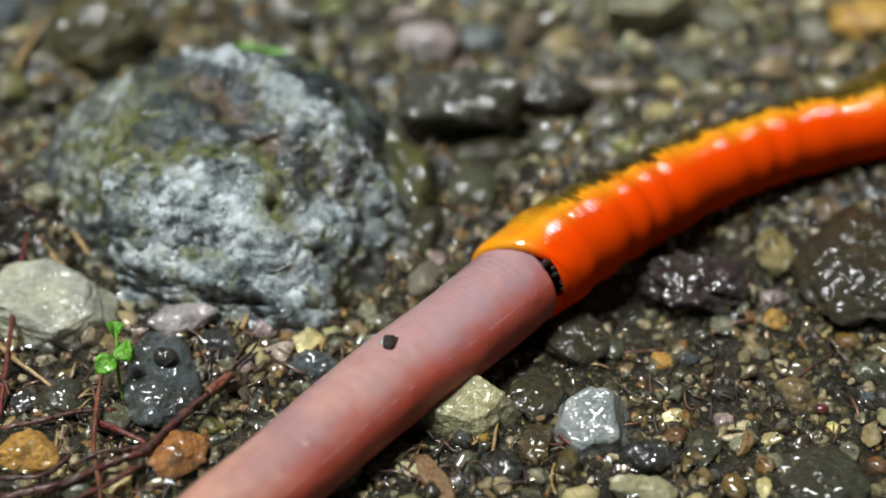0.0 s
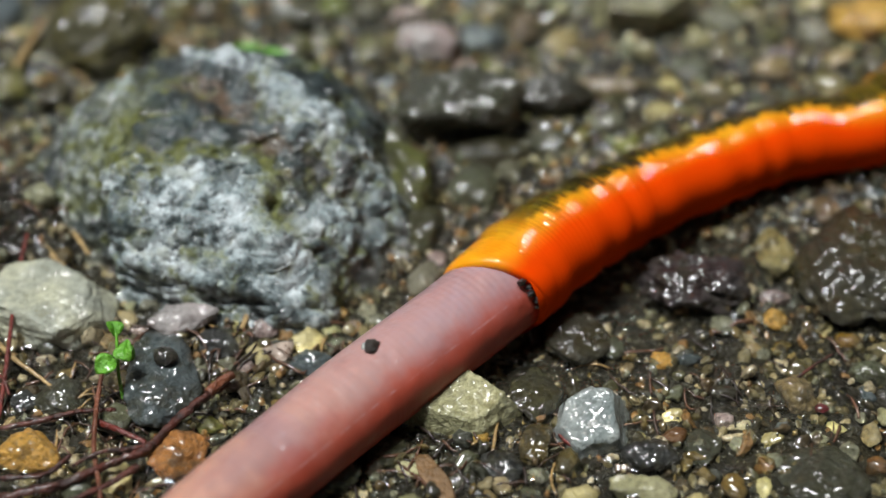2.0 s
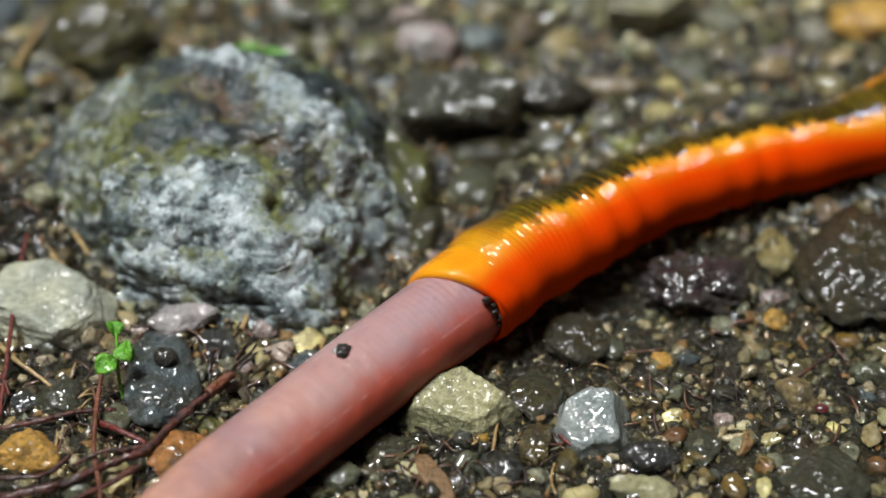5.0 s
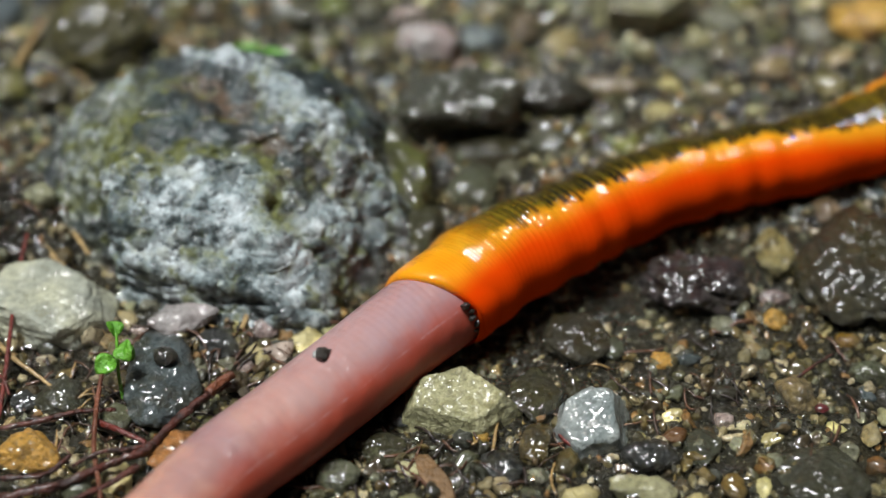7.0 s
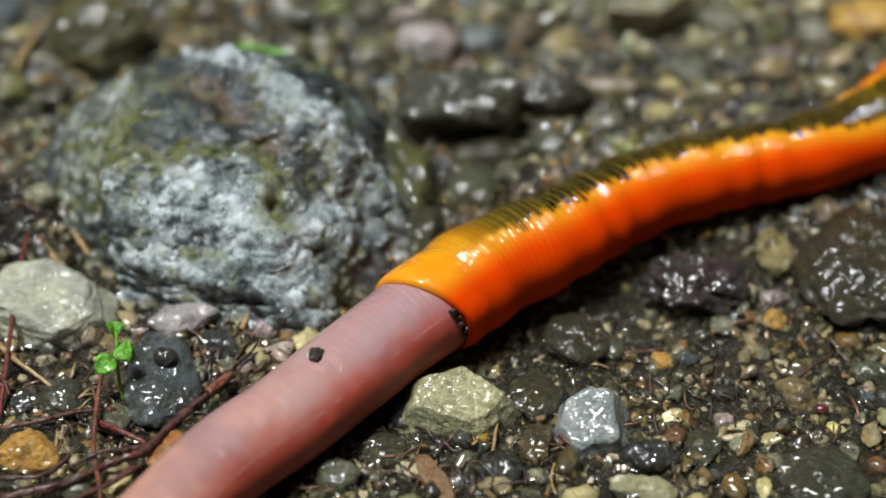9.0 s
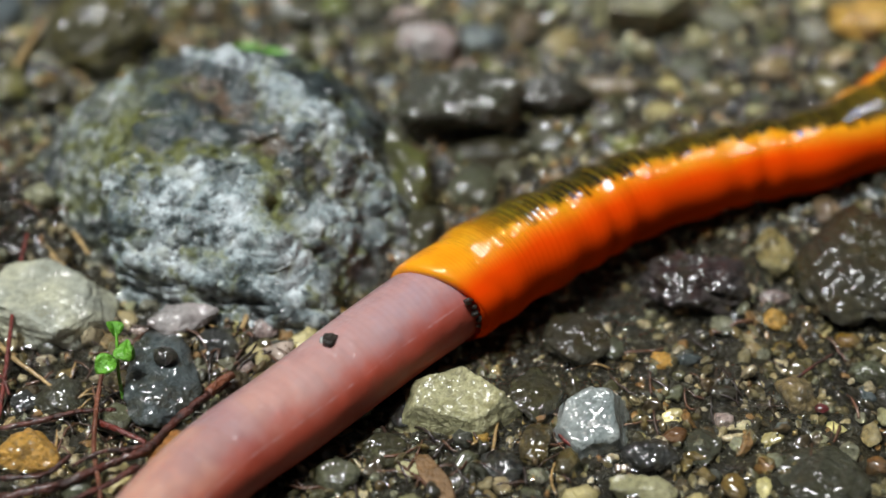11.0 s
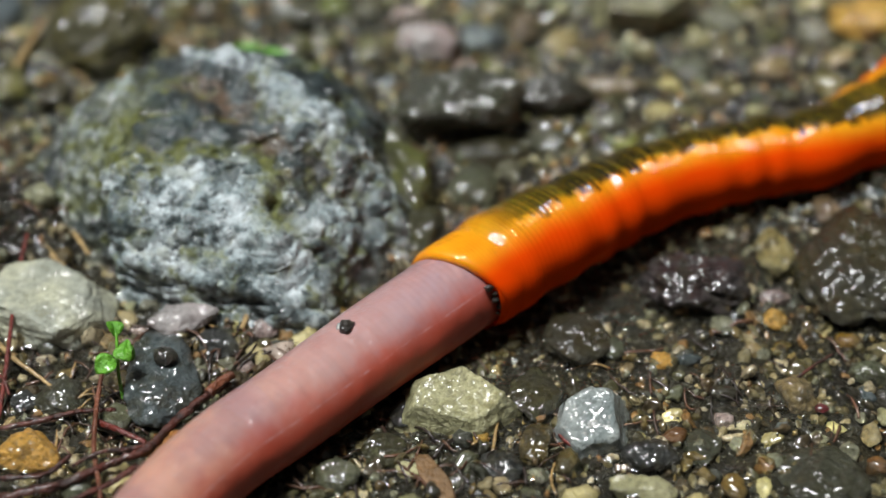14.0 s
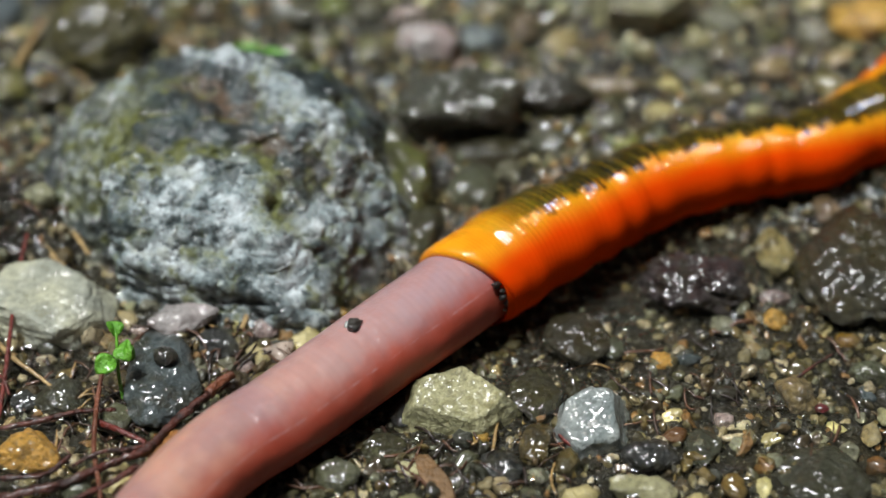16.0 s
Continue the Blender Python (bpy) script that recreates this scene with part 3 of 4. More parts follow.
stone(16.2, -53.8, 0.8, 3.1, 4.8, 2.2, 0.7, "brown", "dark brown wet stone lying on wet gravel")
stone(10.0, -59.4, 0.6, 3.8, 3.4, 1.7, 0.6, "black", "dark wet slate pebble lying on wet gravel")
stone(9.7, -63.4, 0.5, 2.1, 1.7, 1.3, 0.6, "cream", "small cream square pebble lying on wet gravel")
stone(2.3, -62.2, 0.4, 1.5, 1.8, 1.2, 0.3, "grey", "small round grey pebble lying on wet gravel")
stone(-17.8, -61.6, 0.8, 4.0, 4.0, 2.4, 0.6, "greygreen", "grey-green wet pebble lying on wet gravel")
stone(6.4, -52.2, 0.4, 1.7, 1.6, 1.0, 0.5, "orange", "small orange pebble lying on wet gravel")
stone(16.7, -41.9, 0.6, 4.8, 7.0, 1.7, 0.7, "wetbrown", "low brown muddy stone lying on wet gravel")
stone(25.2, -28.1, 0.9, 6.4, 6.5, 2.6, 0.6, "wetbrown", "dark brown-grey stone sunk in wet gravel")
stone(79.7, -8.9, 3.3, 12.1, 17.1, 6.1, 0.8, "wetbrown", "large dark brown-olive stone with wet glints")
stone(65.6, -4.5, 1.3, 4.3, 6.8, 3.8, 0.8, "tan", "tan upright angular pebble lying on wet gravel")
stone(78.3, 10.0, 0.9, 3.2, 4.2, 2.6, 0.7, "tan", "small tan stone against a dark rock")
stone(48.4, -14.2, 2.7, 11.1, 8.2, 5.0, 0.5, "clod", "lumpy purple-black earth clod")
stone(63.7, -16.0, 0.6, 3.1, 1.7, 1.8, 0.4, "pink", "pinkish-grey pebble lying on wet gravel")
stone(62.8, -21.8, 0.7, 2.4, 2.6, 2.0, 0.4, "orange", "orange-brown pebble lying on wet gravel")
stone(63.6, -42.1, 0.9, 3.9, 4.2, 2.6, 0.8, "tan", "tan-grey angular pebble lying on wet gravel")
stone(67.6, -45.0, 0.4, 1.3, 1.2, 1.0, 0.4, "red", "tiny red stone chip lying on wet gravel")
stone(40.3, -33.5, 0.6, 2.5, 2.1, 1.7, 0.3, "orange", "orange-tan pebble lying on wet gravel")
stone(45.4, -32.6, 0.5, 2.7, 1.3, 1.3, 0.4, "slateblue", "blue-black wet pebble lying on wet gravel")
stone(35.7, -57.1, 0.9, 5.1, 3.4, 2.5, 0.6, "black", "dark wet slate pebble lying on wet gravel")
stone(33.8, -65.0, 0.9, 5.9, 3.0, 2.6, 0.9, "paleyellow", "pale yellowish rough pebble lying on wet gravel")
stone(65.0, -62.1, 0.7, 7.8, 7.1, 1.9, 0.7, "slate", "flat dark grey wet slate")
stone(75.1, -51.5, 0.4, 1.8, 2.9, 1.3, 0.6, "cream", "olive-cream pebble lying on wet gravel")
stone(49.3, -64.0, 0.6, 2.2, 3.0, 1.8, 0.5, "ochre", "ochre wet pebble lying on wet gravel")
stone(49.9, -48.0, 0.5, 1.8, 1.9, 1.3, 0.5, "pink", "orange-pink pebble lying on wet gravel")
stone(45.3, -54.9, 0.6, 3.5, 4.5, 1.7, 0.6, "slate", "dark grey wet stone lying on wet gravel")
stone(50.4, -41.9, 0.5, 2.7, 1.9, 1.3, 0.8, "wetbrown", "dark red-brown stone chip")
stone(75.8, -27.6, 0.6, 2.8, 1.9, 1.7, 0.4, "ochre", "small ochre pebble lying on wet gravel")
stone(77.8, -36.9, 0.9, 4.1, 2.7, 2.5, 0.5, "greygreen", "grey-green pebble lying on wet gravel")
stone(31.6, -29.8, 0.5, 2.6, 2.7, 1.6, 0.5, "greygreen", "grey-green pebble lying on wet gravel")
stone(52.6, -23.6, 0.5, 2.4, 2.8, 1.4, 0.5, "grey", "small grey wet pebble lying on wet gravel")
stone(-36.1, 83.4, 1.2, 6.0, 3.0, 3.6, 0.5, "greygreen", "grey-green blurred pebble lying on wet gravel")
stone(-55.0, 84.0, 1.3, 6.0, 3.8, 3.6, 0.5, "brown", "brown wet pebble lying on wet gravel")
stone(-27.4, 71.3, 1.1, 4.6, 3.4, 3.2, 0.5, "olive", "olive wet pebble lying on wet gravel")
stone(66.3, 81.1, 1.1, 5.3, 3.5, 3.2, 0.5, "grey", "grey wet pebble lying on wet gravel")
stone(56.3, 62.9, 0.9, 5.1, 4.6, 2.6, 0.5, "greygreen", "grey-green wet pebble lying on wet gravel")
stone(61.0, 51.7, 0.9, 4.1, 3.3, 2.4, 0.5, "tan", "tan wet pebble lying on wet gravel")
stone(35.9, 41.4, 0.9, 4.3, 3.7, 2.6, 0.5, "grey", "grey wet pebble lying on wet gravel")
stone(22.6, 34.4, 1.0, 4.8, 3.9, 2.9, 0.5, "greygreen", "grey-green wet pebble lying on wet gravel")
stone(-7.9, 82.5, 1.0, 4.7, 2.5, 2.8, 0.4, "pink", "pinkish pebble lying on wet gravel")
stone(12.7, 87.9, 0.8, 3.7, 3.3, 2.2, 0.4, "tan", "tan wet pebble lying on wet gravel")
stone(-74.6, -43.5, 0.6, 2.8, 2.9, 1.7, 0.5, "black", "black wet pebble lying on wet gravel")
stone(-58.9, -38.4, 0.5, 3.1, 3.1, 1.5, 0.5, "brown", "brown wet pebble lying on wet gravel")
stone(-46.3, -44.7, 0.4, 2.5, 3.2, 1.3, 0.5, "greygreen", "grey-green pebble lying on wet gravel")
stone(-6.9, -36.5, 0.5, 2.8, 3.6, 1.4, 0.5, "brown", "brown wet pebble under the worm")
stone(-10.2, -55.6, 0.7, 3.9, 3.9, 1.9, 0.6, "wetbrown", "dark red-brown wet chip")
stone(-5.9, -45.8, 0.5, 3.5, 4.4, 1.4, 0.6, "black", "black wet chip lying on wet gravel")
stone(-50, -37, 5.6, 2.3, 2.1, 1.5, 0.3, "black", "small round dark pebble resting on a slate stone")


# ---- leech and worm: centre lines at moments of the clip, in millimetres ----
LEECH, WORM = [], []


def bend(body, t, *points, mark=0.0):
    """Store the centre line of a body at t seconds, evenly resampled."""
    pts = [Vector((x, y, 0)) for x, y in points]
    pts = [pts[0] * 2 - pts[1]] + pts + [pts[-1] * 2 - pts[-2]]
    dense = []
    for p0, p1, p2, p3 in zip(pts, pts[1:], pts[2:], pts[3:]):
        for k in range(20):
            u = k / 20
            dense.append(0.5 * (2 * p1 + (p2 - p0) * u + (2 * p0 - 5 * p1 + 4 * p2 - p3) * u * u
                                + (3 * p1 - p0 - 3 * p2 + p3) * u ** 3))
    dense.append(pts[-2])
    run = [0.0]
    for a, b in zip(dense, dense[1:]):
        run.append(run[-1] + (b - a).length)
    body.append((t, np.array(run), np.array([p[:] for p in dense]), mark))


def curves():
    bend(LEECH, 0, (15.8, -19.0), (23.9, -9.8), (33.0, -1.2), (44.1, 8.0), (54.3, 15.8), (66.6, 22.9), (77.4, 27.9), (85.0, 30.3), (93.9, 35.1), (105.9, 44.2), (116.2, 55.1))
    bend(LEECH, 1.5, (11.6, -22.6), (20.8, -10.6), (30.1, -1.4), (41.7, 7.8), (52.1, 15.0), (64.7, 22.4), (75.9, 27.5), (84.7, 28.8), (93.6, 33.5), (105.6, 42.5), (116.1, 53.3))
    bend(LEECH, 3.5, (7.1, -25.6), (16.9, -13.8), (26.8, -5.3), (38.6, 5.5), (49.6, 12.0), (63.0, 18.8), (74.6, 22.8), (84.3, 26.8), (93.2, 31.4), (105.3, 40.3), (115.8, 50.9))
    bend(LEECH, 4.2, (5.4, -26.2), (15.5, -14.6), (25.6, -6.2), (37.6, 4.7), (48.7, 11.5), (62.2, 18.4), (74.0, 22.5), (84.2, 26.4), (93.1, 31.0), (105.2, 39.8), (115.8, 50.4))
    bend(LEECH, 6.3, (1.2, -26.9), (11.5, -15.1), (21.7, -6.7), (34.2, 2.9), (45.8, 10.2), (59.9, 16.0), (72.3, 19.7), (84.0, 25.2), (92.8, 29.6), (105.0, 38.3), (115.8, 48.8))
    bend(LEECH, 7, (-0.3, -27.2), (10.2, -15.5), (20.6, -7.2), (33.3, 2.4), (45.0, 9.8), (59.2, 15.9), (71.8, 19.6), (84.0, 24.9), (92.7, 29.2), (105.0, 37.8), (115.7, 48.3))
    bend(LEECH, 8.4, (-2.0, -28.4), (8.5, -16.8), (18.9, -8.6), (31.6, 2.1), (43.6, 9.8), (58.2, 16.0), (71.0, 19.8), (84.1, 25.4), (93.1, 31.0), (104.5, 40.8), (114.1, 52.3))
    bend(LEECH, 9, (-2.2, -28.4), (8.7, -17.3), (19.3, -9.2), (32.0, 1.6), (43.9, 9.5), (58.5, 15.8), (71.2, 19.6), (84.1, 25.6), (93.3, 31.8), (104.2, 42.0), (113.5, 53.8))
    bend(LEECH, 11.3, (1.1, -24.9), (12.1, -14.1), (22.6, -5.3), (35.2, 4.5), (46.9, 10.8), (61.0, 17.2), (73.5, 20.8), (84.3, 26.6), (93.4, 32.4), (104.6, 42.3), (114.2, 53.8))
    bend(LEECH, 12.5, (2.7, -23.2), (13.5, -12.6), (24.0, -3.9), (36.5, 5.5), (47.8, 11.5), (61.9, 17.7), (74.1, 21.1), (84.4, 27.0), (93.4, 32.6), (104.8, 42.4), (114.5, 53.8))
    bend(LEECH, 14.5, (4.8, -21.4), (15.7, -10.9), (26.0, -2.4), (38.1, 7.2), (49.4, 13.7), (63.3, 18.9), (75.3, 22.0), (84.5, 27.7), (93.6, 33.6), (104.8, 43.5), (114.4, 55.1))
    bend(LEECH, 16, (5.7, -20.8), (16.6, -10.3), (26.9, -1.9), (38.9, 7.8), (50.1, 13.9), (63.8, 19.0), (75.7, 21.9), (84.6, 28.2), (93.8, 34.3), (104.9, 44.4), (114.2, 56.1))
    bend(WORM, 0, (14.9, -20.1), (1.6, -34.8), (-8.3, -45.1), (-17.7, -56.2), (-26.5, -67.3), (-34.9, -77.0), (-42.6, -87.4), (-49.9, -97.0), (-57.1, -106.5), mark=33.0)
    bend(WORM, 1.5, (11.1, -23.0), (1.6, -33.1), (-8.4, -43.5), (-17.8, -54.1), (-26.7, -64.9), (-35.1, -74.7), (-42.9, -85.1), (-50.2, -94.7), (-57.4, -104.3), mark=30.5)
    bend(WORM, 3.5, (6.9, -25.7), (1.6, -30.9), (-8.4, -41.3), (-18.0, -51.2), (-26.9, -61.6), (-35.4, -71.6), (-43.3, -82.0), (-50.6, -91.6), (-57.8, -101.2), mark=28.4)
    bend(WORM, 4.2, (5.9, -25.5), (1.7, -29.7), (-8.4, -40.1), (-18.0, -50.3), (-27.0, -60.6), (-35.5, -70.5), (-43.4, -81.2), (-50.6, -90.8), (-57.8, -100.4), mark=28.8)
    bend(WORM, 6.3, (-0.3, -28.4), (-8.5, -36.6), (-18.1, -47.5), (-27.2, -57.8), (-35.9, -67.3), (-43.8, -78.5), (-50.5, -88.4), (-57.1, -98.4), mark=25.6)
    bend(WORM, 7, (-1.2, -28.1), (-8.5, -35.4), (-18.2, -46.5), (-27.3, -56.9), (-36.0, -66.2), (-43.9, -77.6), (-50.5, -87.6), (-56.8, -97.8), mark=26.2)
    bend(WORM, 8.4, (-3.3, -29.8), (-8.6, -34.8), (-18.2, -45.6), (-27.3, -56.1), (-36.1, -65.1), (-44.0, -76.6), (-50.4, -86.8), (-56.4, -97.2), mark=24.1)
    bend(WORM, 9, (-2.8, -29.0), (-8.6, -34.5), (-18.2, -45.2), (-27.4, -55.8), (-36.1, -64.6), (-44.1, -76.2), (-50.4, -86.4), (-56.2, -96.9), mark=25.3)
    bend(WORM, 11.3, (1.4, -24.1), (-8.6, -33.6), (-18.3, -43.9), (-27.5, -54.0), (-36.3, -63.3), (-44.3, -74.6), (-48.8, -85.7), (-50.7, -97.6), mark=26.8)
    bend(WORM, 12.5, (3.2, -22.1), (-8.6, -33.2), (-18.3, -43.1), (-27.6, -53.1), (-36.3, -62.6), (-44.4, -73.8), (-49.0, -84.9), (-51.0, -96.7), mark=27.0)
    bend(WORM, 14.5, (5.7, -20.0), (-8.6, -33.9), (-18.3, -44.0), (-27.5, -53.8), (-36.3, -62.7), (-44.3, -73.9), (-48.9, -85.0), (-50.9, -96.9), mark=29.0)
    bend(WORM, 16, (6.4, -19.5), (1.7, -24.3), (-8.6, -34.5), (-18.3, -44.7), (-27.5, -54.3), (-36.3, -62.7), (-44.3, -74.0), (-48.9, -85.1), (-50.8, -97.0), mark=28.8)


curves()


def along(line, s, height, roll, turn=0.0):
    """The pose of a body ring at arc length s of a stored line; before its start the line runs on straight."""
    t, run, pts, _ = line

    def at(q):
        p = Vector([float(np.interp(q, run, pts[:, i])) for i in range(3)])
        first, last = Vector(pts[1] - pts[0]).normalized(), Vector(pts[-1] - pts[-2]).normalized()
        return p + first * min(q, 0.0) + last * max(q - run[-1], 0.0)
    x = (at(s + 1.2) - at(s - 1.2)).normalized()
    z = Vector((0, 0, 1))
    y = z.cross(x)
    m = Matrix((x, y, z)).transposed().to_4x4()
    c = at(s)
    return Matrix.Translation((c.x * MM, c.y * MM, height * MM)) @ m @ pose(0, 0, 0, -roll, 0, 0)


def ring_mesh(name, radius, half, drop, start=0.0, sides=56, steps=8, flat=0.94):
    """A short barrel round the x axis, in millimetres: radius(s) at s along it; its rims dip under the rings beside it."""
    bm = bmesh.new()
    rows = []
    for j in range(steps + 1):
        s = -half + 2 * half * j / steps
        rr = radius(s) - drop * (s / half) ** 2
        rows.append([bm.verts.new((s * MM, rr * math.sin(k * math.tau / sides) * MM, rr * flat * math.cos(k * math.tau / sides) * MM))
                     for k in range(sides)])
    for a, b in zip(rows, rows[1:]):
        for k in range(sides):
            bm.faces.new((a[k], a[(k + 1) % sides], b[(k + 1) % sides], b[k])).smooth = True
    bmesh.ops.recalc_face_normals(bm, faces=bm.faces)
    me = bpy.data.meshes.new(name)
    bm.to_mesh(me)
    bm.free()
    remember(me, start)
    return me


def remember(me, start):
    """Store each point's place on the relaxed body, whose ring starts at start millimetres."""
    co = np.array([v.co[:] for v in me.vertices]) + (start * MM, 0, 0)
    me.attributes.new("rest", "FLOAT_VECTOR", "POINT").data.foreach_set("vector", co.ravel())


def mouth_mesh(r_out, r_in):
    """The leech's lip: a rolled collar round the swallowed worm, in millimetres."""
    prof = [(7.0, r_out * 0.955), (5.5, r_out * 0.98), (4.0, r_out * 0.995), (2.5, r_out), (1.0, r_out), (-0.2, r_out), (-1.0, r_out * 0.995),
            (-1.6, r_out * 0.982), (-2.05, r_out * 0.955), (-2.3, r_out * 0.91), (-2.4, r_out * 0.865), (-2.3, r_in + 1.0), (-2.1, r_in + 0.5), (-1.5, r_in - 0.1), (-0.6, r_in - 0.5), (0.6, r_in - 0.8)]
    bm = bmesh.new()
    rows = []
    for s, rr in prof:
        ring = []
        for k in range(64):
            a = k * math.tau / 64
            wav = 1 + 0.012 * math.sin(3 * a + 1) + 0.008 * math.sin(7 * a)
            lip = s - (2.9 * math.cos(a) + 2.0 * math.sin(a)) * max(0.0, (7.0 - s) / 9.0) ** 1.5
            ring.append(bm.verts.new((lip * MM, rr * wav * math.sin(a) * MM, rr * wav * 0.95 * math.cos(a) * MM)))
        rows.append(ring)
    for a, b in zip(rows, rows[1:]):
        for k in range(64):
            bm.faces.new((a[k], a[(k + 1) % 64], b[(k + 1) % 64], b[k])).smooth = True
    bmesh.ops.recalc_face_normals(bm, faces=bm.faces)
    me = bpy.data.meshes.new("mouth")
    bm.to_mesh(me)
    bm.free()
    remember(me, 0.0)
    return me


RINGS = 96


def leech_girth(u):
    """Body radius at a share u of the length."""
    return float(np.interp(u, [0, .06, .11, .2, .3, .45, .6, .72, .82, .92, 1],
                           [10.15, 10.4, 10.5, 9.9, 9.5, 9.0, 8.7, 8.8, 9.6, 11.0, 12.0]))


def leech_radius(u):
    """The same with soft bulges."""
    return leech_girth(u) * (1 + 0.032 * math.sin(u * 88 + 1.6 * math.sin(u * 23)) * min(1.0, u / 0.08))


def build_leech():
    leech = new("leech")
    tagged(leech, "glossy orange leech with dark dorsal bars swallowing a worm", "leech")
    rng = random.Random(4)
    made = []
    for i in range(RINGS + 1):
        u = i / RINGS
        wob = (1 + rng.uniform(-0.0006, 0.0006)) * {1: 0.96, 2: 0.965, 3: 0.975, 4: 0.988, 5: 0.996}.get(i, 1.0)
        if i == 0:
            me = mouth_mesh(leech_radius(0), 7.3)
        else:
            me = ring_mesh("body_ring", lambda q: leech_radius(u + q / 145) * wob, 1.7, rng.uniform(0.08, 0.36) * min(1.0, 0.3 + i / 24), i * 1.5)
        me.materials.append(LEECH_SKIN)
        ob = new("mouth" if i == 0 else "body_ring", me)
        ob.parent = leech
        bars = 0.0 if i < 7 else min(1.0, (i - 7) / 14 + 0.15) * rng.uniform(0.85, 1.0)
        ob.color = (bars, min(1.0, max(0.0, (i - 3) / 9)), 0.45 if i == 0 else min(1.0, 0.45 + i / 16), 1)
        if i == 0:
            ob["label"] = "smooth orange lip stretched round the worm"
            for k, (cx, ang, size) in enumerate(((-1.7, -1.34, 0.95), (-1.0, -1.52, 0.6), (-1.1, -1.66, 0.8), (-0.1, -1.86, 0.9), (-0.5, -2.04, 0.55))):
                crumb = rock_mesh("soil_crumb", size * MM, size * 0.8 * MM, size * 0.7 * MM, 1.1, 80 + k, 3, 0.3)
                crumb.materials.append(SOIL)
                c = new("soil_crumb", crumb)
                c.parent = ob
                c.matrix_basis = pose(cx * MM, 9.0 * math.sin(ang) * MM, 9.0 * math.cos(ang) * MM)
                c["label"] = "black crumb of wet soil"
        made.append((u, leech_girth(u), ob))
    return made


def worm_girth(j):
    """Body radius at ring j, counted from the soil crumb towards the tail."""
    return float(np.interp(j, [-22, -4, 10, 26, 40], [8.7, 8.5, 8.2, 7.8, 7.5]))


def build_worm():
    worm = new("earthworm")
    tagged(worm, "pink ringed earthworm with a soil crumb, half swallowed", "earthworm")
    rng = random.Random(9)
    made = []
    for j in range(-22, 64):
        wob = 1 + rng.uniform(-0.001, 0.001)
        me = ring_mesh("segment", lambda q: worm_girth(j + q / 1.35) * wob, 2.6, 0.025, j * 1.35, 56, 8, 0.97)
        me.materials.append(WORM_SKIN)
        ob = new("segment", me)
        ob.parent = worm
        g = min(1.0, max(0.0, (j + 14) / 45))
        a, b = Vector((0.35, 0.21, 0.225)), Vector((0.46, 0.23, 0.17))
        w = g + rng.uniform(-0.025, 0.025)
        if 17 <= j <= 20:
            w -= 0.25
        ob.color = (*(a.lerp(b, w)), 1)
        made.append((j, ob))
        if j == 0:
            crumb = rock_mesh("soil_crumb", 1.6 * MM, 1.3 * MM, 0.8 * MM, 0.9, 77, 3)
            crumb.materials.append(SOIL)
            c = new("soil_crumb", crumb)
            c.parent = ob
            c.matrix_basis = pose(1.6 * MM, -0.9 * MM, 8.5 * MM, 5, 0, 30)
            c["label"] = "black crumb of wet soil"
            # Pale bead added in place of the white glint beneath the crumb.
            grain = rock_mesh("sand_grain", 0.85 * MM, 0.6 * MM, 0.45 * MM, 0.9, 79, 3)
            grain.materials.append(STONES["speck"])
            g = new("sand_grain", grain)
            g.parent = ob
            g.matrix_basis = pose(2.0 * MM, -2.1 * MM, 7.95 * MM, 15, 0, 30)
            g["label"] = "pale bead standing in for a glint below the crumb"
    return made


LEECH_PARTS = build_leech()
WORM_PARTS = build_worm()
WORM_PITCH = 1.35

# ---- loose pebbles between the stones ----
TRACKS = np.concatenate([line[2][::3, :2] for line in LEECH + WORM])


def clear_of(x, y, r, gap=0.0):
    """Whether a pebble of radius r at (x, y), in millimetres, is free of stones and of the animals' way."""
    for px, py, a, b in PLACED:
        if ((x - px) / (a + r * 0.7 + gap)) ** 2 + ((y - py) / (b + r * 0.7 + gap)) ** 2 < 1:
            return False
    return float(np.min(np.hypot(TRACKS[:, 0] - x, TRACKS[:, 1] - y))) > 7.5 + r


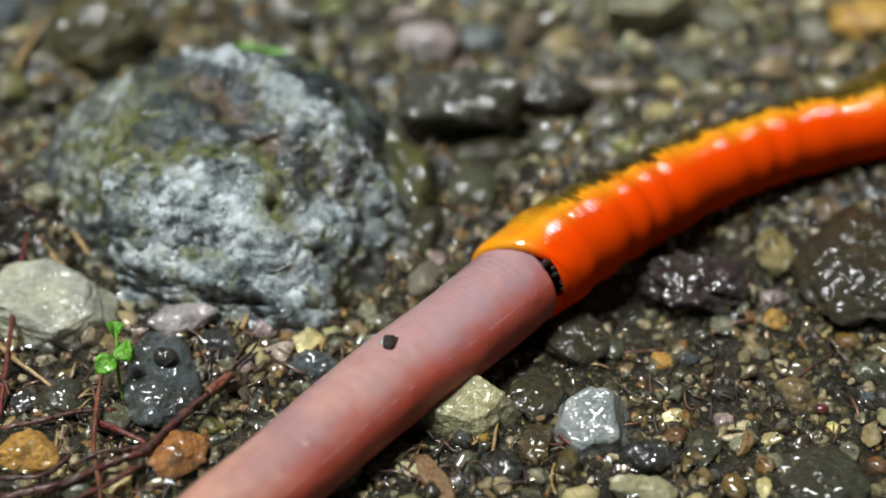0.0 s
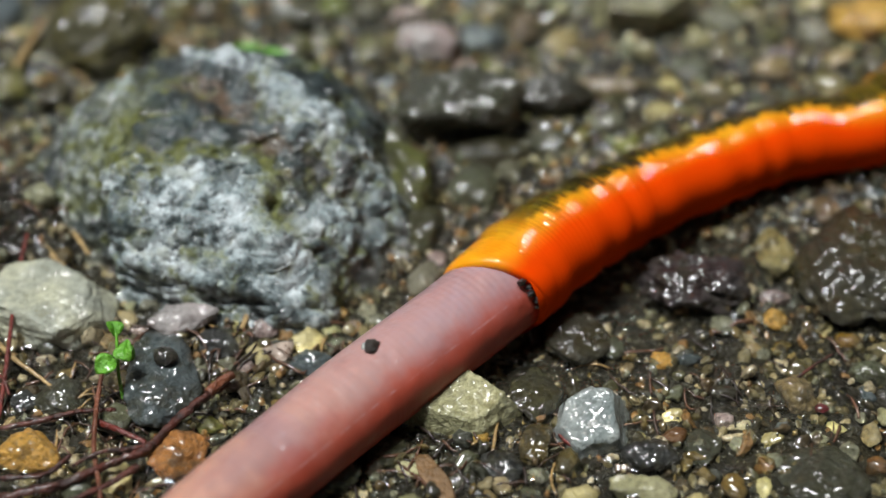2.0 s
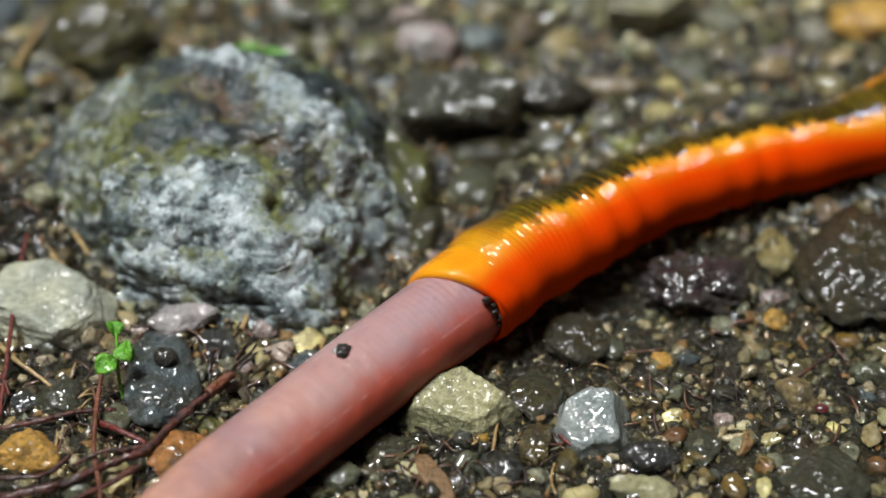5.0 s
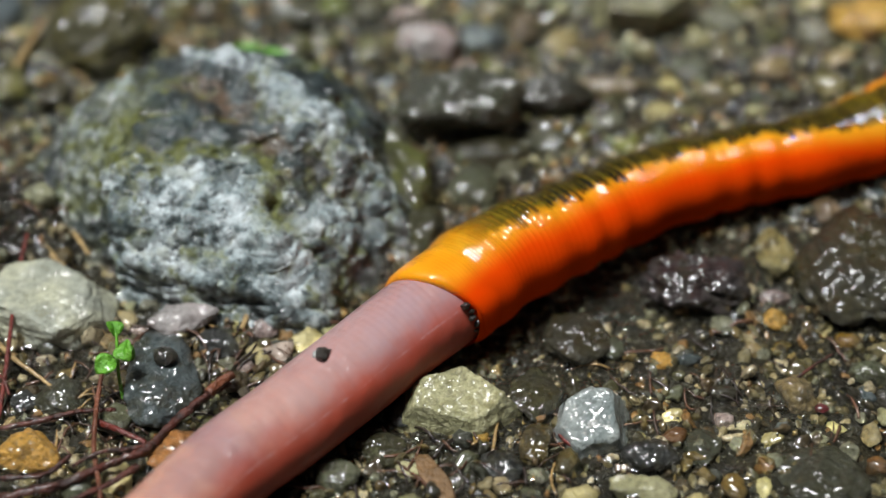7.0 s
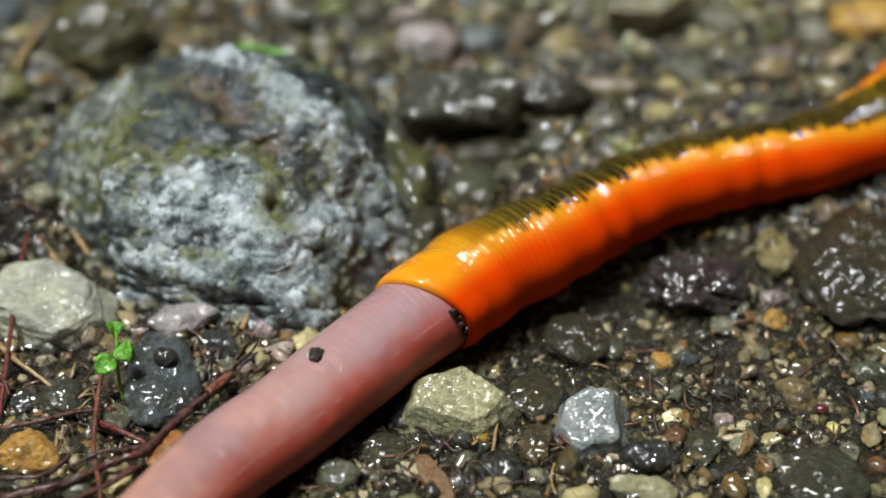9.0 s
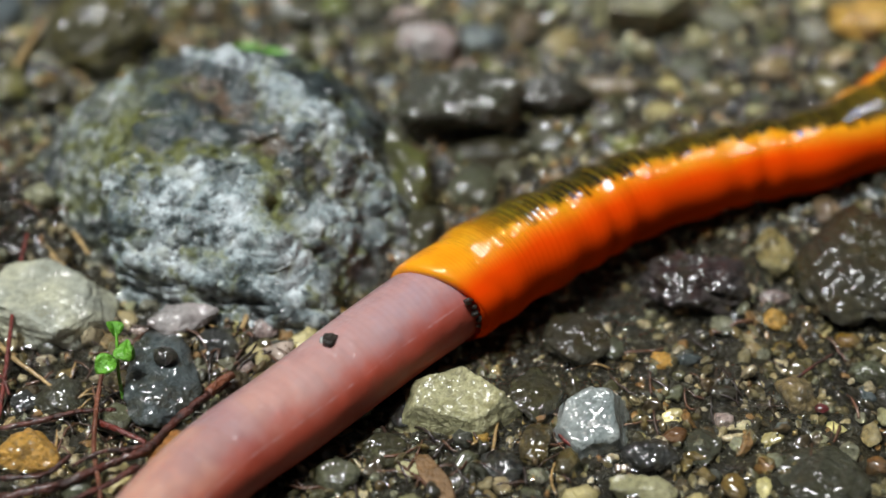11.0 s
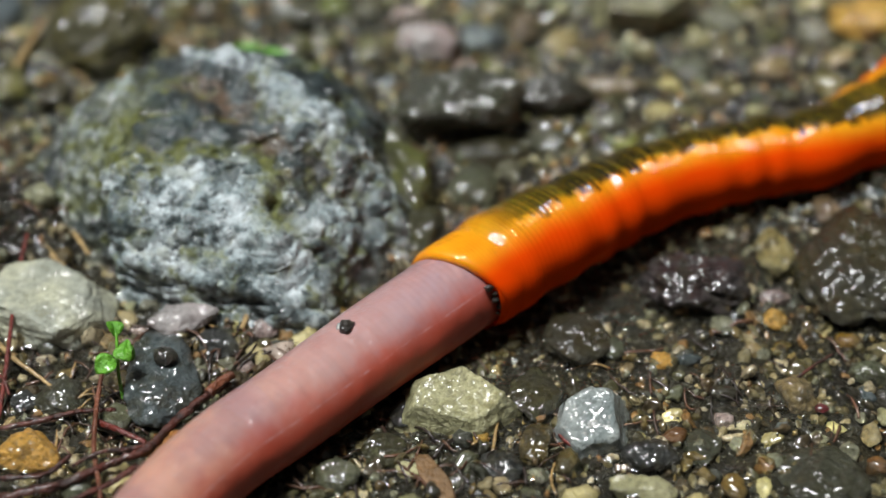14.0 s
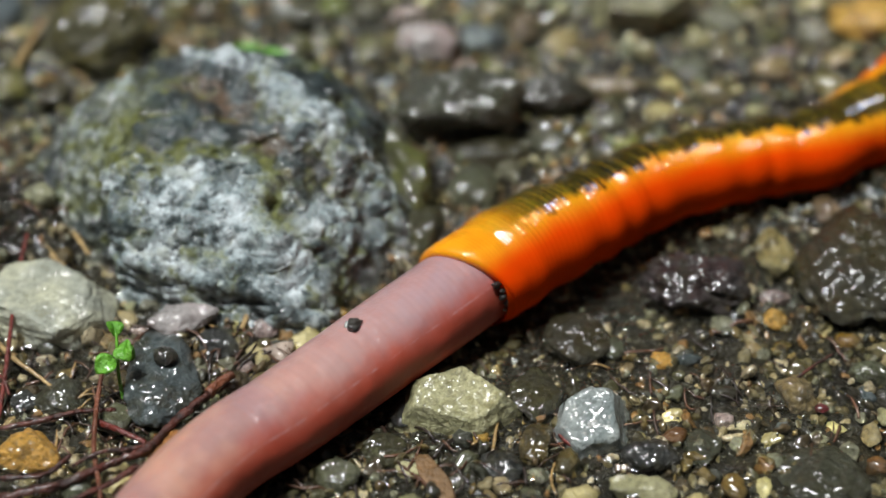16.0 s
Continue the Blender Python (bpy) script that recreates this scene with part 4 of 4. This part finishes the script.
def scatter_pebbles(most, x0, x1, y0, y1, seed, own=None):
    rng = random.Random(seed)
    tones = ["greygreen"] * 4 + ["slate"] * 2 + ["brown"] * 3 + ["olive"] * 3 + ["grey"] * 4 + ["tan"] * 2 + ["black"] \
        + ["slateblue"] * 2 + ["ochre", "pink", "cream", "paleyellow", "beige", "wetbrown", "wetbrown"]
    far_tones = ["grey", "tan", "cream", "beige", "beige", "greygreen", "greygreen", "olive", "olive", "moss", "bluegrey", "pink"]
    words = {"greygreen": "grey-green", "paleyellow": "pale yellow", "slateblue": "blue-black", "wetbrown": "dark brown", "slate": "dark grey", "bluegrey": "blue-grey"}
    shapes = {}
    count = 0
    for _ in range(6000):
        if count >= most:
            break
        x, y = rng.uniform(x0, x1), rng.uniform(y0, y1)
        r = min(4.2, max(1.7, rng.lognormvariate(0.85, 0.32))) if y < 18 else min(6.5, max(2.2, rng.lognormvariate(1.25, 0.3)))
        if not clear_of(x, y, r):
            continue
        tone = rng.choice(own or far_tones if own or y > 25 and rng.random() < 0.72 else tones)
        key = (tone, rng.randrange(3))
        if key not in shapes:
            k = len(shapes)
            me = rock_mesh("pebble", MM, rng.uniform(0.65, 0.95) * MM, rng.uniform(0.45, 0.7) * MM, rng.uniform(0.75, 1.2), 300 + k, 3, 0.2)
            me.materials.append(STONES[tone])
            shapes[key] = me
        ob = new("pebble", shapes[key])
        m = pose(x * MM, y * MM, ground_z(x * MM, y * MM) + 0.1 * r * MM, rng.uniform(-15, 15), rng.uniform(-15, 15), rng.uniform(0, 360))
        ob.matrix_world = m @ Matrix.Diagonal((r, r, r, 1))
        tagged(ob, f"small wet {words.get(tone, tone)} pebble in the gravel", "pebble", "loose pebbles in the gravel")
        PLACED.append((x, y, r, r))
        count += 1


scatter_pebbles(34, -64, -12, -37, -17, 22, ["pink", "grey", "tan", "greygreen", "beige", "cream", "ochre", "bluegrey"])
scatter_pebbles(26, 10, 84, -74, -46, 23, ["cream", "paleyellow", "grey", "tan", "ochre", "beige", "greygreen", "brown"])
scatter_pebbles(235, -118, 118, -76, 108, 21)


def grit_mesh(name, total, mat, y0, y1, seed, coarse):
    """Thousands of grains, joined: each a small cut ball, turned and stretched."""
    rng = np.random.default_rng(seed)
    temps = []
    for k in range(7):
        me = rock_mesh("grain", 1, 0.75, 0.5, 1.15, 500 + k, 2, 0.22)
        co = np.array([v.co[:] for v in me.vertices])
        temps.append((co, np.array([p.vertices[:] for p in me.polygons])))
        bpy.data.meshes.remove(me)
    verts, faces, base, spots = [], [], 0, []
    for _ in range(total):
        x, y = rng.uniform(-122, 122), rng.uniform(y0, y1)
        r = coarse * min(2.5, max(0.45, rng.lognormal(0.0, 0.45)))
        # Few grains in the added dip, so that it stays dark.
        if rng.random() < 1.1 * hollow(x * MM, y * MM):
            continue
        co, fa = temps[rng.integers(7)]
        e = Euler(rng.uniform(0, 6.28, 3)).to_matrix()
        v = co * r * rng.uniform(0.75, 1.25, 3) @ np.array(e)
        z = ground_z(x * MM, y * MM) * 1000 + rng.uniform(-0.15, 0.35) * r
        verts.append((v + (x, y, z)) * MM)
        faces.append(fa + base)
        base += len(co)
        spots.append((x, y, r))
    me = bpy.data.meshes.new(name)
    me.from_pydata(np.concatenate(verts).tolist(), [], np.concatenate(faces).tolist())
    me.polygons.foreach_set("use_smooth", [True] * len(me.polygons))
    me.materials.append(mat)
    return me, spots


gravel, GRAINS = grit_mesh("gravel", 7500, GRIT, -80, 36, 3, 1.0)
tagged(new("gravel", gravel), "fine dark wet gravel of brown, grey and ochre grains", "gravel", kind="stuff")
gravel, _ = grit_mesh("gravel", 6000, PALE_GRIT, 22, 112, 5, 0.85)
tagged(new("gravel", gravel), "paler drained gravel of tan and grey grains", "gravel", kind="stuff")


# ---- shallow water between the grains, drawn up where it wets a stone ----
def ripple(x, y):
    """Low standing ripples, mostly side to side, that come and go over the film."""
    bend_x = noise.noise(Vector((x * 0.3, y * 0.3, 5.0)))
    here = min(1.0, max(0.0, 0.55 + 1.6 * noise.noise(Vector((x * 0.06, y * 0.06, 9.0)))))
    return 0.62 * here * noise.noise(Vector((x * 0.18 + 0.9 * bend_x, y * 0.5 + 0.5 * bend_x, 1.7)))


def water_sheet():
    xs, ys = np.arange(-96, 96, 0.25), np.arange(-80, 16, 0.25)
    lift = np.zeros((len(ys), len(xs)))
    rng = random.Random(8)
    rims = [(x, y, a, b, rng.uniform(0.7, 1.1)) for x, y, a, b in PLACED] + [(x, y, r * 0.75, r * 0.75, rng.uniform(0.6, 0.9)) for x, y, r in GRAINS if r > 1.5]
    for x, y, a, b, tall in rims:
        i0, i1 = np.searchsorted(xs, (x - a - 2.4, x + a + 2.4))
        j0, j1 = np.searchsorted(ys, (y - b - 2.4, y + b + 2.4))
        if i1 <= i0 or j1 <= j0:
            continue
        gx, gy = np.meshgrid(xs[i0:i1], ys[j0:j1])
        turn = -1.75 + rng.gauss(0, 0.22)
        sides = [turn + k * math.tau / 6 + rng.uniform(-0.2, 0.2) * (k > 0) for k in range(6)]
        hexagon = np.max([math.cos(q) * (gx - x) / a + math.sin(q) * (gy - y) / b for q in sides], axis=0)
        d = (0.35 * np.hypot((gx - x) / a, (gy - y) / b) + 0.65 * hexagon - 0.9) * min(a, b)
        rim = np.minimum(0.09 * np.log1p(np.exp((tall - d) / 0.18)), 0.5 * tall) * np.clip(1 + d / 2.5, 0, 1)
        lift[j0:j1, i0:i1] = np.maximum(lift[j0:j1, i0:i1], rim)
    verts, n = [], len(xs)
    for j, y in enumerate(ys):
        for i, x in enumerate(xs):
            verts.append((x * MM, y * MM, (0.6 + lift[j, i] + 0.2 * fbm(x, y, 0.12, 3.3, 2) + ripple(x, y)) * MM))
    faces = [(j * n + i, j * n + i + 1, (j + 1) * n + i + 1, (j + 1) * n + i) for j in range(len(ys) - 1) for i in range(n - 1)]
    me = bpy.data.meshes.new("water")
    me.from_pydata(verts, [], faces)
    me.polygons.foreach_set("use_smooth", [True] * len(me.polygons))
    me.materials.append(WATER)
    ob = new("water", me)
    ob.visible_shadow = False
    tagged(ob, "clear shallow water film between the pebbles", "water", kind="structure")


water_sheet()


# ---- twigs, stems and the seedling ----
def stem_mesh(name, points, r0, r1, sides=9, knots=0.12, seed=1):
    """A tapered, slightly knotty rod along points, in millimetres."""
    pts = [Vector(p) for p in points]
    pts = [pts[0] * 2 - pts[1]] + pts + [pts[-1] * 2 - pts[-2]]
    path = []
    for p0, p1, p2, p3 in zip(pts, pts[1:], pts[2:], pts[3:]):
        for k in range(8):
            u = k / 8
            path.append(0.5 * (2 * p1 + (p2 - p0) * u + (2 * p0 - 5 * p1 + 4 * p2 - p3) * u * u + (3 * p1 - p0 - 3 * p2 + p3) * u ** 3))
    path.append(pts[-2])
    bm = bmesh.new()
    rows = []
    for i, c in enumerate(path):
        x = (path[min(i + 1, len(path) - 1)] - path[max(i - 1, 0)]).normalized()
        y = x.cross(Vector((0.1, 0.2, 1))).normalized()
        z = x.cross(y)
        r = r0 + (r1 - r0) * i / (len(path) - 1)
        row = []
        for k in range(sides):
            a = k * math.tau / sides
            d = y * math.cos(a) + z * math.sin(a)
            w = r * (1 + knots * noise.noise(c * 0.9 + d * 0.8 + Vector((seed, 0, 0))) * 2)
            row.append(bm.verts.new((c + d * w) * MM))
        rows.append(row)
    for a, b in zip(rows, rows[1:]):
        for k in range(sides):
            bm.faces.new((a[k], a[(k + 1) % sides], b[(k + 1) % sides], b[k])).smooth = True
    bm.faces.new(rows[0])
    bm.faces.new(rows[-1])
    bmesh.ops.recalc_face_normals(bm, faces=bm.faces)
    me = bpy.data.meshes.new(name)
    bm.to_mesh(me)
    bm.free()
    return me


def rod(name, category, label, mat, points, r0, r1, parent=None, **kw):
    me = stem_mesh(name, points, r0, r1, **kw)
    me.materials.append(mat)
    ob = new(name, me)
    if parent is not None:
        ob.parent = parent
    else:
        tagged(ob, label, category)
    return ob


twig = new("twig")
tagged(twig, "dark red-brown wet twig lying over pebbles", "twig")
rod("main_stick", "", "", BARK, [(-38.5, -41.3, 3.6), (-42.3, -46.2, 4.2), (-46.8, -51.7, 4.0), (-50.9, -57.8, 3.6),
                                 (-57.8, -61.3, 3.2), (-64.0, -64.9, 2.8), (-71.2, -66.6, 2.2), (-80, -69.4, 1.6)], 0.68, 0.8, twig, knots=0.45)
rod("side_shoot", "", "", BARK, [(-50.5, -57.0, 3.8), (-54, -58.6, 4.6), (-58.5, -59.6, 4.8), (-63, -61.6, 3.6)], 0.5, 0.25, twig, knots=0.2, seed=4)
rod("broken_end", "", "", BROWN_STEM, [(-41.6, -45.2, 4.4), (-39.4, -42.2, 4.6), (-37.8, -40.2, 4.4)], 1.05, 0.8, twig, seed=5)
rod("root", "root", "dark red-brown wet root among pebbles", BARK,
    [(-52.0, -60.5, 2.2), (-58.5, -66.0, 2.4), (-65.5, -69.6, 2.0), (-74.0, -74.0, 1.6)], 0.6, 0.45, knots=0.35, seed=21)
rod("root", "root", "dark red-brown wet root among pebbles", BARK,
    [(-58.0, -46.5, 1.8), (-64.5, -47.5, 2.4), (-70.5, -49.5, 2.2), (-77.5, -51.0, 1.6)], 0.4, 0.5, knots=0.3, seed=22)
rod("rootlet", "root", "thin dark rootlet lying on gravel", BARK,
    [(-64.0, -58.0, 2.4), (-67.5, -62.5, 2.6), (-74.5, -63.0, 2.2), (-80.0, -62.0, 1.6)], 0.45, 0.35, knots=0.5, seed=23)
rod("stem", "plant stem", "thin deep-red plant stem leaning over a pale stone", RED_STEM,
    [(-80.9, -4.5, 7.5), (-80.7, -17.0, 6.2), (-79.6, -28.0, 5.6), (-78.9, -38.5, 3.6), (-78.6, -48.0, 1.2)], 0.36, 0.45)
rod("stem", "plant stem", "thin deep-red plant stem leaning over a pale stone", RED_STEM,
    [(-84.5, -36, 2.2), (-79.4, -40, 3.6), (-77.4, -43.4, 2.4)], 0.35, 0.3, seed=3)
rod("grass_blade", "straw", "dry straw-coloured grass blade on mud", STRAW,
    [(-84, -28.8, 3.6), (-77.9, -35.3, 3.4), (-73.8, -38.2, 2.6), (-70.0, -41, 1.6)], 0.55, 0.3, seed=6)
rod("stem", "plant stem", "brown-red upright stem below a seedling", BROWN_STEM,
    [(-61.0, -39.0, 5.4), (-60.7, -48.9, 4.6), (-59.7, -58.3, 3.8), (-58.0, -64.8, 2.4), (-56.4, -72.0, 1.2)], 0.42, 0.48, seed=7)
rod("stalk", "plant stem", "short glossy red stalk on the mud", RED_STEM, [(-60.8, -50.6, 3.2), (-56.0, -53.2, 3.4), (-51.4, -55.4, 2.8)], 0.6, 0.45, seed=8)
rod("straw", "straw", "dry straw leaning on an olive stone", STRAW, [(-97.6, 58.6, 2.0), (-95.0, 68.1, 4.0), (-92.6, 77, 5.5)], 0.8, 0.6, seed=9)
rod("straw", "straw", "short dry straw on the mud", STRAW, [(-83.4, 2.5, 3.0), (-78.3, -3.4, 3.2), (-73.2, -9, 2.2)], 0.75, 0.5, seed=10)
rod("straw", "straw", "short dry straw on the mud", STRAW, [(-75.3, 4.4, 3.2), (-72.1, -0.8, 3.2), (-69.6, -4.6, 2.4)], 0.6, 0.4, seed=11)
rod("straw", "straw", "short dry straw on the mud", STRAW, [(-36.4, -20.0, 2.6), (-36.8, -22.8, 2.8), (-37.6, -26.0, 2.2)], 0.6, 0.5, seed=12)
rod("bark_strip", "bark", "small red-brown bark strip by the rock", RED_STEM, [(-30.5, -18.6, 3.0), (-26.4, -17.4, 3.4), (-23, -18.6, 2.6)], 0.8, 0.5, seed=13)
rod("bark_strip", "bark", "tiny red bark strip among wet pebbles", RED_STEM, [(20.2, -51.4, 1.6), (21.2, -53.6, 1.6), (22.8, -55.2, 1.4)], 0.6, 0.3, seed=14)
rod("rootlet", "root", "thin dark rootlet lying on gravel", BARK, [(63.5, -39.5, 2.4), (67.5, -36.5, 3.2), (71.5, -33.0, 2.6)], 0.32, 0.2, seed=15)


def scatter_litter():
    """Rootlets, needles and bits of rotten leaf on the mud, joined."""
    rng = random.Random(31)
    bm = bmesh.new()
    spots = [(-62, -50, 26, 20, 150), (-35, -30, 22, 8, 70), (0, -60, 40, 12, 60), (-85, 0, 14, 22, 60), (40, -40, 40, 20, 50), (0, 70, 110, 30, 90)]
    for cx, cy, sx, sy, count in spots:
        for _ in range(count):
            x, y = rng.gauss(cx, sx * 0.6), rng.gauss(cy, sy * 0.6)
            a, length, r = rng.uniform(0, math.tau), rng.uniform(2.5, 9), rng.uniform(0.12, 0.38)
            bow, n, rows = rng.uniform(-0.5, 0.5), 5, []
            for i in range(n + 1):
                q = (i / n - 0.5) * length
                px, py = x + q * math.cos(a + bow * i / n), y + q * math.sin(a + bow * i / n)
                z = ground_z(px * MM, py * MM) * 1000 + 1.3 + 0.6 * noise.noise(Vector((px, py, 2)) * 0.4)
                rr = r * (1 - 0.6 * abs(i / n - 0.4))
                rows.append([bm.verts.new(Vector((px - math.sin(a) * rr * math.cos(k * 1.2566), py + math.cos(a) * rr * math.cos(k * 1.2566),
                                                  z + rr * math.sin(k * 1.2566))) * MM) for k in range(5)])
            for p, q in zip(rows, rows[1:]):
                for k in range(5):
                    bm.faces.new((p[k], p[(k + 1) % 5], q[(k + 1) % 5], q[k])).smooth = True
            bm.faces.new(rows[0][::-1])
            bm.faces.new(rows[-1])
    me = bpy.data.meshes.new("litter")
    bm.to_mesh(me)
    bm.free()
    me.materials.append(LITTER)
    tagged(new("litter", me), "dark red-brown rootlets and plant bits on wet mud", "litter", kind="stuff")


scatter_litter()


def wood_chip():
    me = rock_mesh("wood_chip", 6.6 * MM, 2.1 * MM, 1.3 * MM, 0.9, 61, 4, 0.1)
    me.materials.append(CHIP)
    ob = new("wood_chip", me)
    ob.matrix_world = pose(-1.2 * MM, -63.6 * MM, 1.6 * MM, 0, 6, -57)
    tagged(ob, "tan-brown splinter of wood on wet gravel", "wood chip")


wood_chip()


def leaf_mesh(length, width, curl):
    """A small oval leaf with thickness, cupped along its midrib."""
    bm = bmesh.new()
    top, low = [], []
    n, w = 10, 6
    for side, store in ((0.12, top), (-0.12, low)):
        for i in range(n + 1):
            u = i / n
            half = width * math.sin(math.pi * (0.06 + 0.9 * u)) ** 0.8
            row = []
            for k in range(w + 1):
                v = -1 + 2 * k / w
                z = curl * (u - 0.5) ** 2 * -2 + abs(v) * half * 0.35 + side * (1 - abs(v) * 0.8)
                row.append(bm.verts.new((u * length * MM, v * half * MM, z * MM)))
            store.append(row)
    for rows, flip in ((top, 1), (low, 0)):
        for a, b in zip(rows, rows[1:]):
            for k in range(w):
                q = (a[k], b[k], b[k + 1], a[k + 1])
                bm.faces.new(q if not flip else q[::-1]).smooth = True
    rim = [(top[i][0], low[i][0]) for i in range(n + 1)] + [(top[n][k], low[n][k]) for k in range(1, w + 1)] \
        + [(top[i][w], low[i][w]) for i in range(n - 1, -1, -1)] + [(top[0][k], low[0][k]) for k in range(w - 1, 0, -1)]
    for (a, b), (c, d) in zip(rim, rim[1:] + rim[:1]):
        bm.faces.new((a, b, d, c))
    bmesh.ops.recalc_face_normals(bm, faces=bm.faces)
    me = bpy.data.meshes.new("leaf")
    bm.to_mesh(me)
    bm.free()
    me.materials.append(LEAF)
    return me


def seedling():
    plant = new("seedling")
    tagged(plant, "tiny bright green seedling with oval leaves", "seedling")
    stalk = stem_mesh("stalk", [(-57.2, -43.5, 0.8), (-57.8, -41.6, 5), (-57.8, -40.0, 9), (-58.0, -37.6, 12)], 0.35, 0.28)
    stalk.materials.append(LEAF)
    new("stalk", stalk).parent = plant
    for x, y, z, length, width, rx, ry, rz in ((-57.9, -37.4, 11.6, 3.4, 1.7, 25, -18, 118), (-57.4, -38.4, 10.8, 4.2, 2.0, 35, 10, -62),
                                              (-58.2, -40.6, 9.2, 4.2, 2.0, -30, 12, -135), (-57.6, -39.2, 10.0, 3.4, 1.6, 30, 30, -20)):
        leaf = new("leaf", leaf_mesh(length, width, 1.6))
        leaf.parent = plant
        leaf.matrix_basis = pose(x * MM, y * MM, z * MM, rx, ry, rz)
    blade = new("sprout")
    tagged(blade, "bright green leaf blades behind the big rock", "grass")
    for x, y, z, length, rz in ((-46.5, 62.5, 7.5, 6, -8), (-41, 61.8, 7.0, 7, -18)):
        leaf = new("leaf", leaf_mesh(length, 0.8, 1.2))
        leaf.parent = blade
        leaf.matrix_basis = pose(x * MM, y * MM, z * MM, 30, 0, rz)
    me = stem_mesh("stalk", [(-47, 62.6, 0.4), (-46.6, 62.5, 7.6)], 0.5, 0.4)
    me.materials.append(LEAF)
    new("stalk", me).parent = blade


seedling()


# ---- what moves: the leech draws out over the worm, then slackens ----
def motions():
    longest = max(line[1][-1] for line in LEECH)
    shortest = min(line[1][-1] for line in LEECH)
    for u, r, ob in LEECH_PARTS:
        rows = []
        for line in LEECH:
            t, length = line[0], line[1][-1]
            slack = (longest - length) / (longest - shortest)
            s = length * u ** (1 + 0.15 * slack)
            k = min(1.0, max(0.0, (u - 0.56) / 0.24))
            roll = float(np.interp(t, [0, 3.5, 7, 16], [40, 30, 22, 20])) - float(np.interp(t, [0, 7, 16], [18, 26, 30])) * k * k * (3 - 2 * k)
            rows.append((t, along(line, s, r * 0.95, roll)))
        walk(ob, rows)
    for j, ob in WORM_PARTS:
        rows = []
        for line in WORM:
            s = line[3] + j * WORM_PITCH
            rows.append((line[0], along(line, s, 8.1 + 1.4 * math.exp(-max(0.0, s) / 13), 0)))
        walk(ob, rows)


motions()
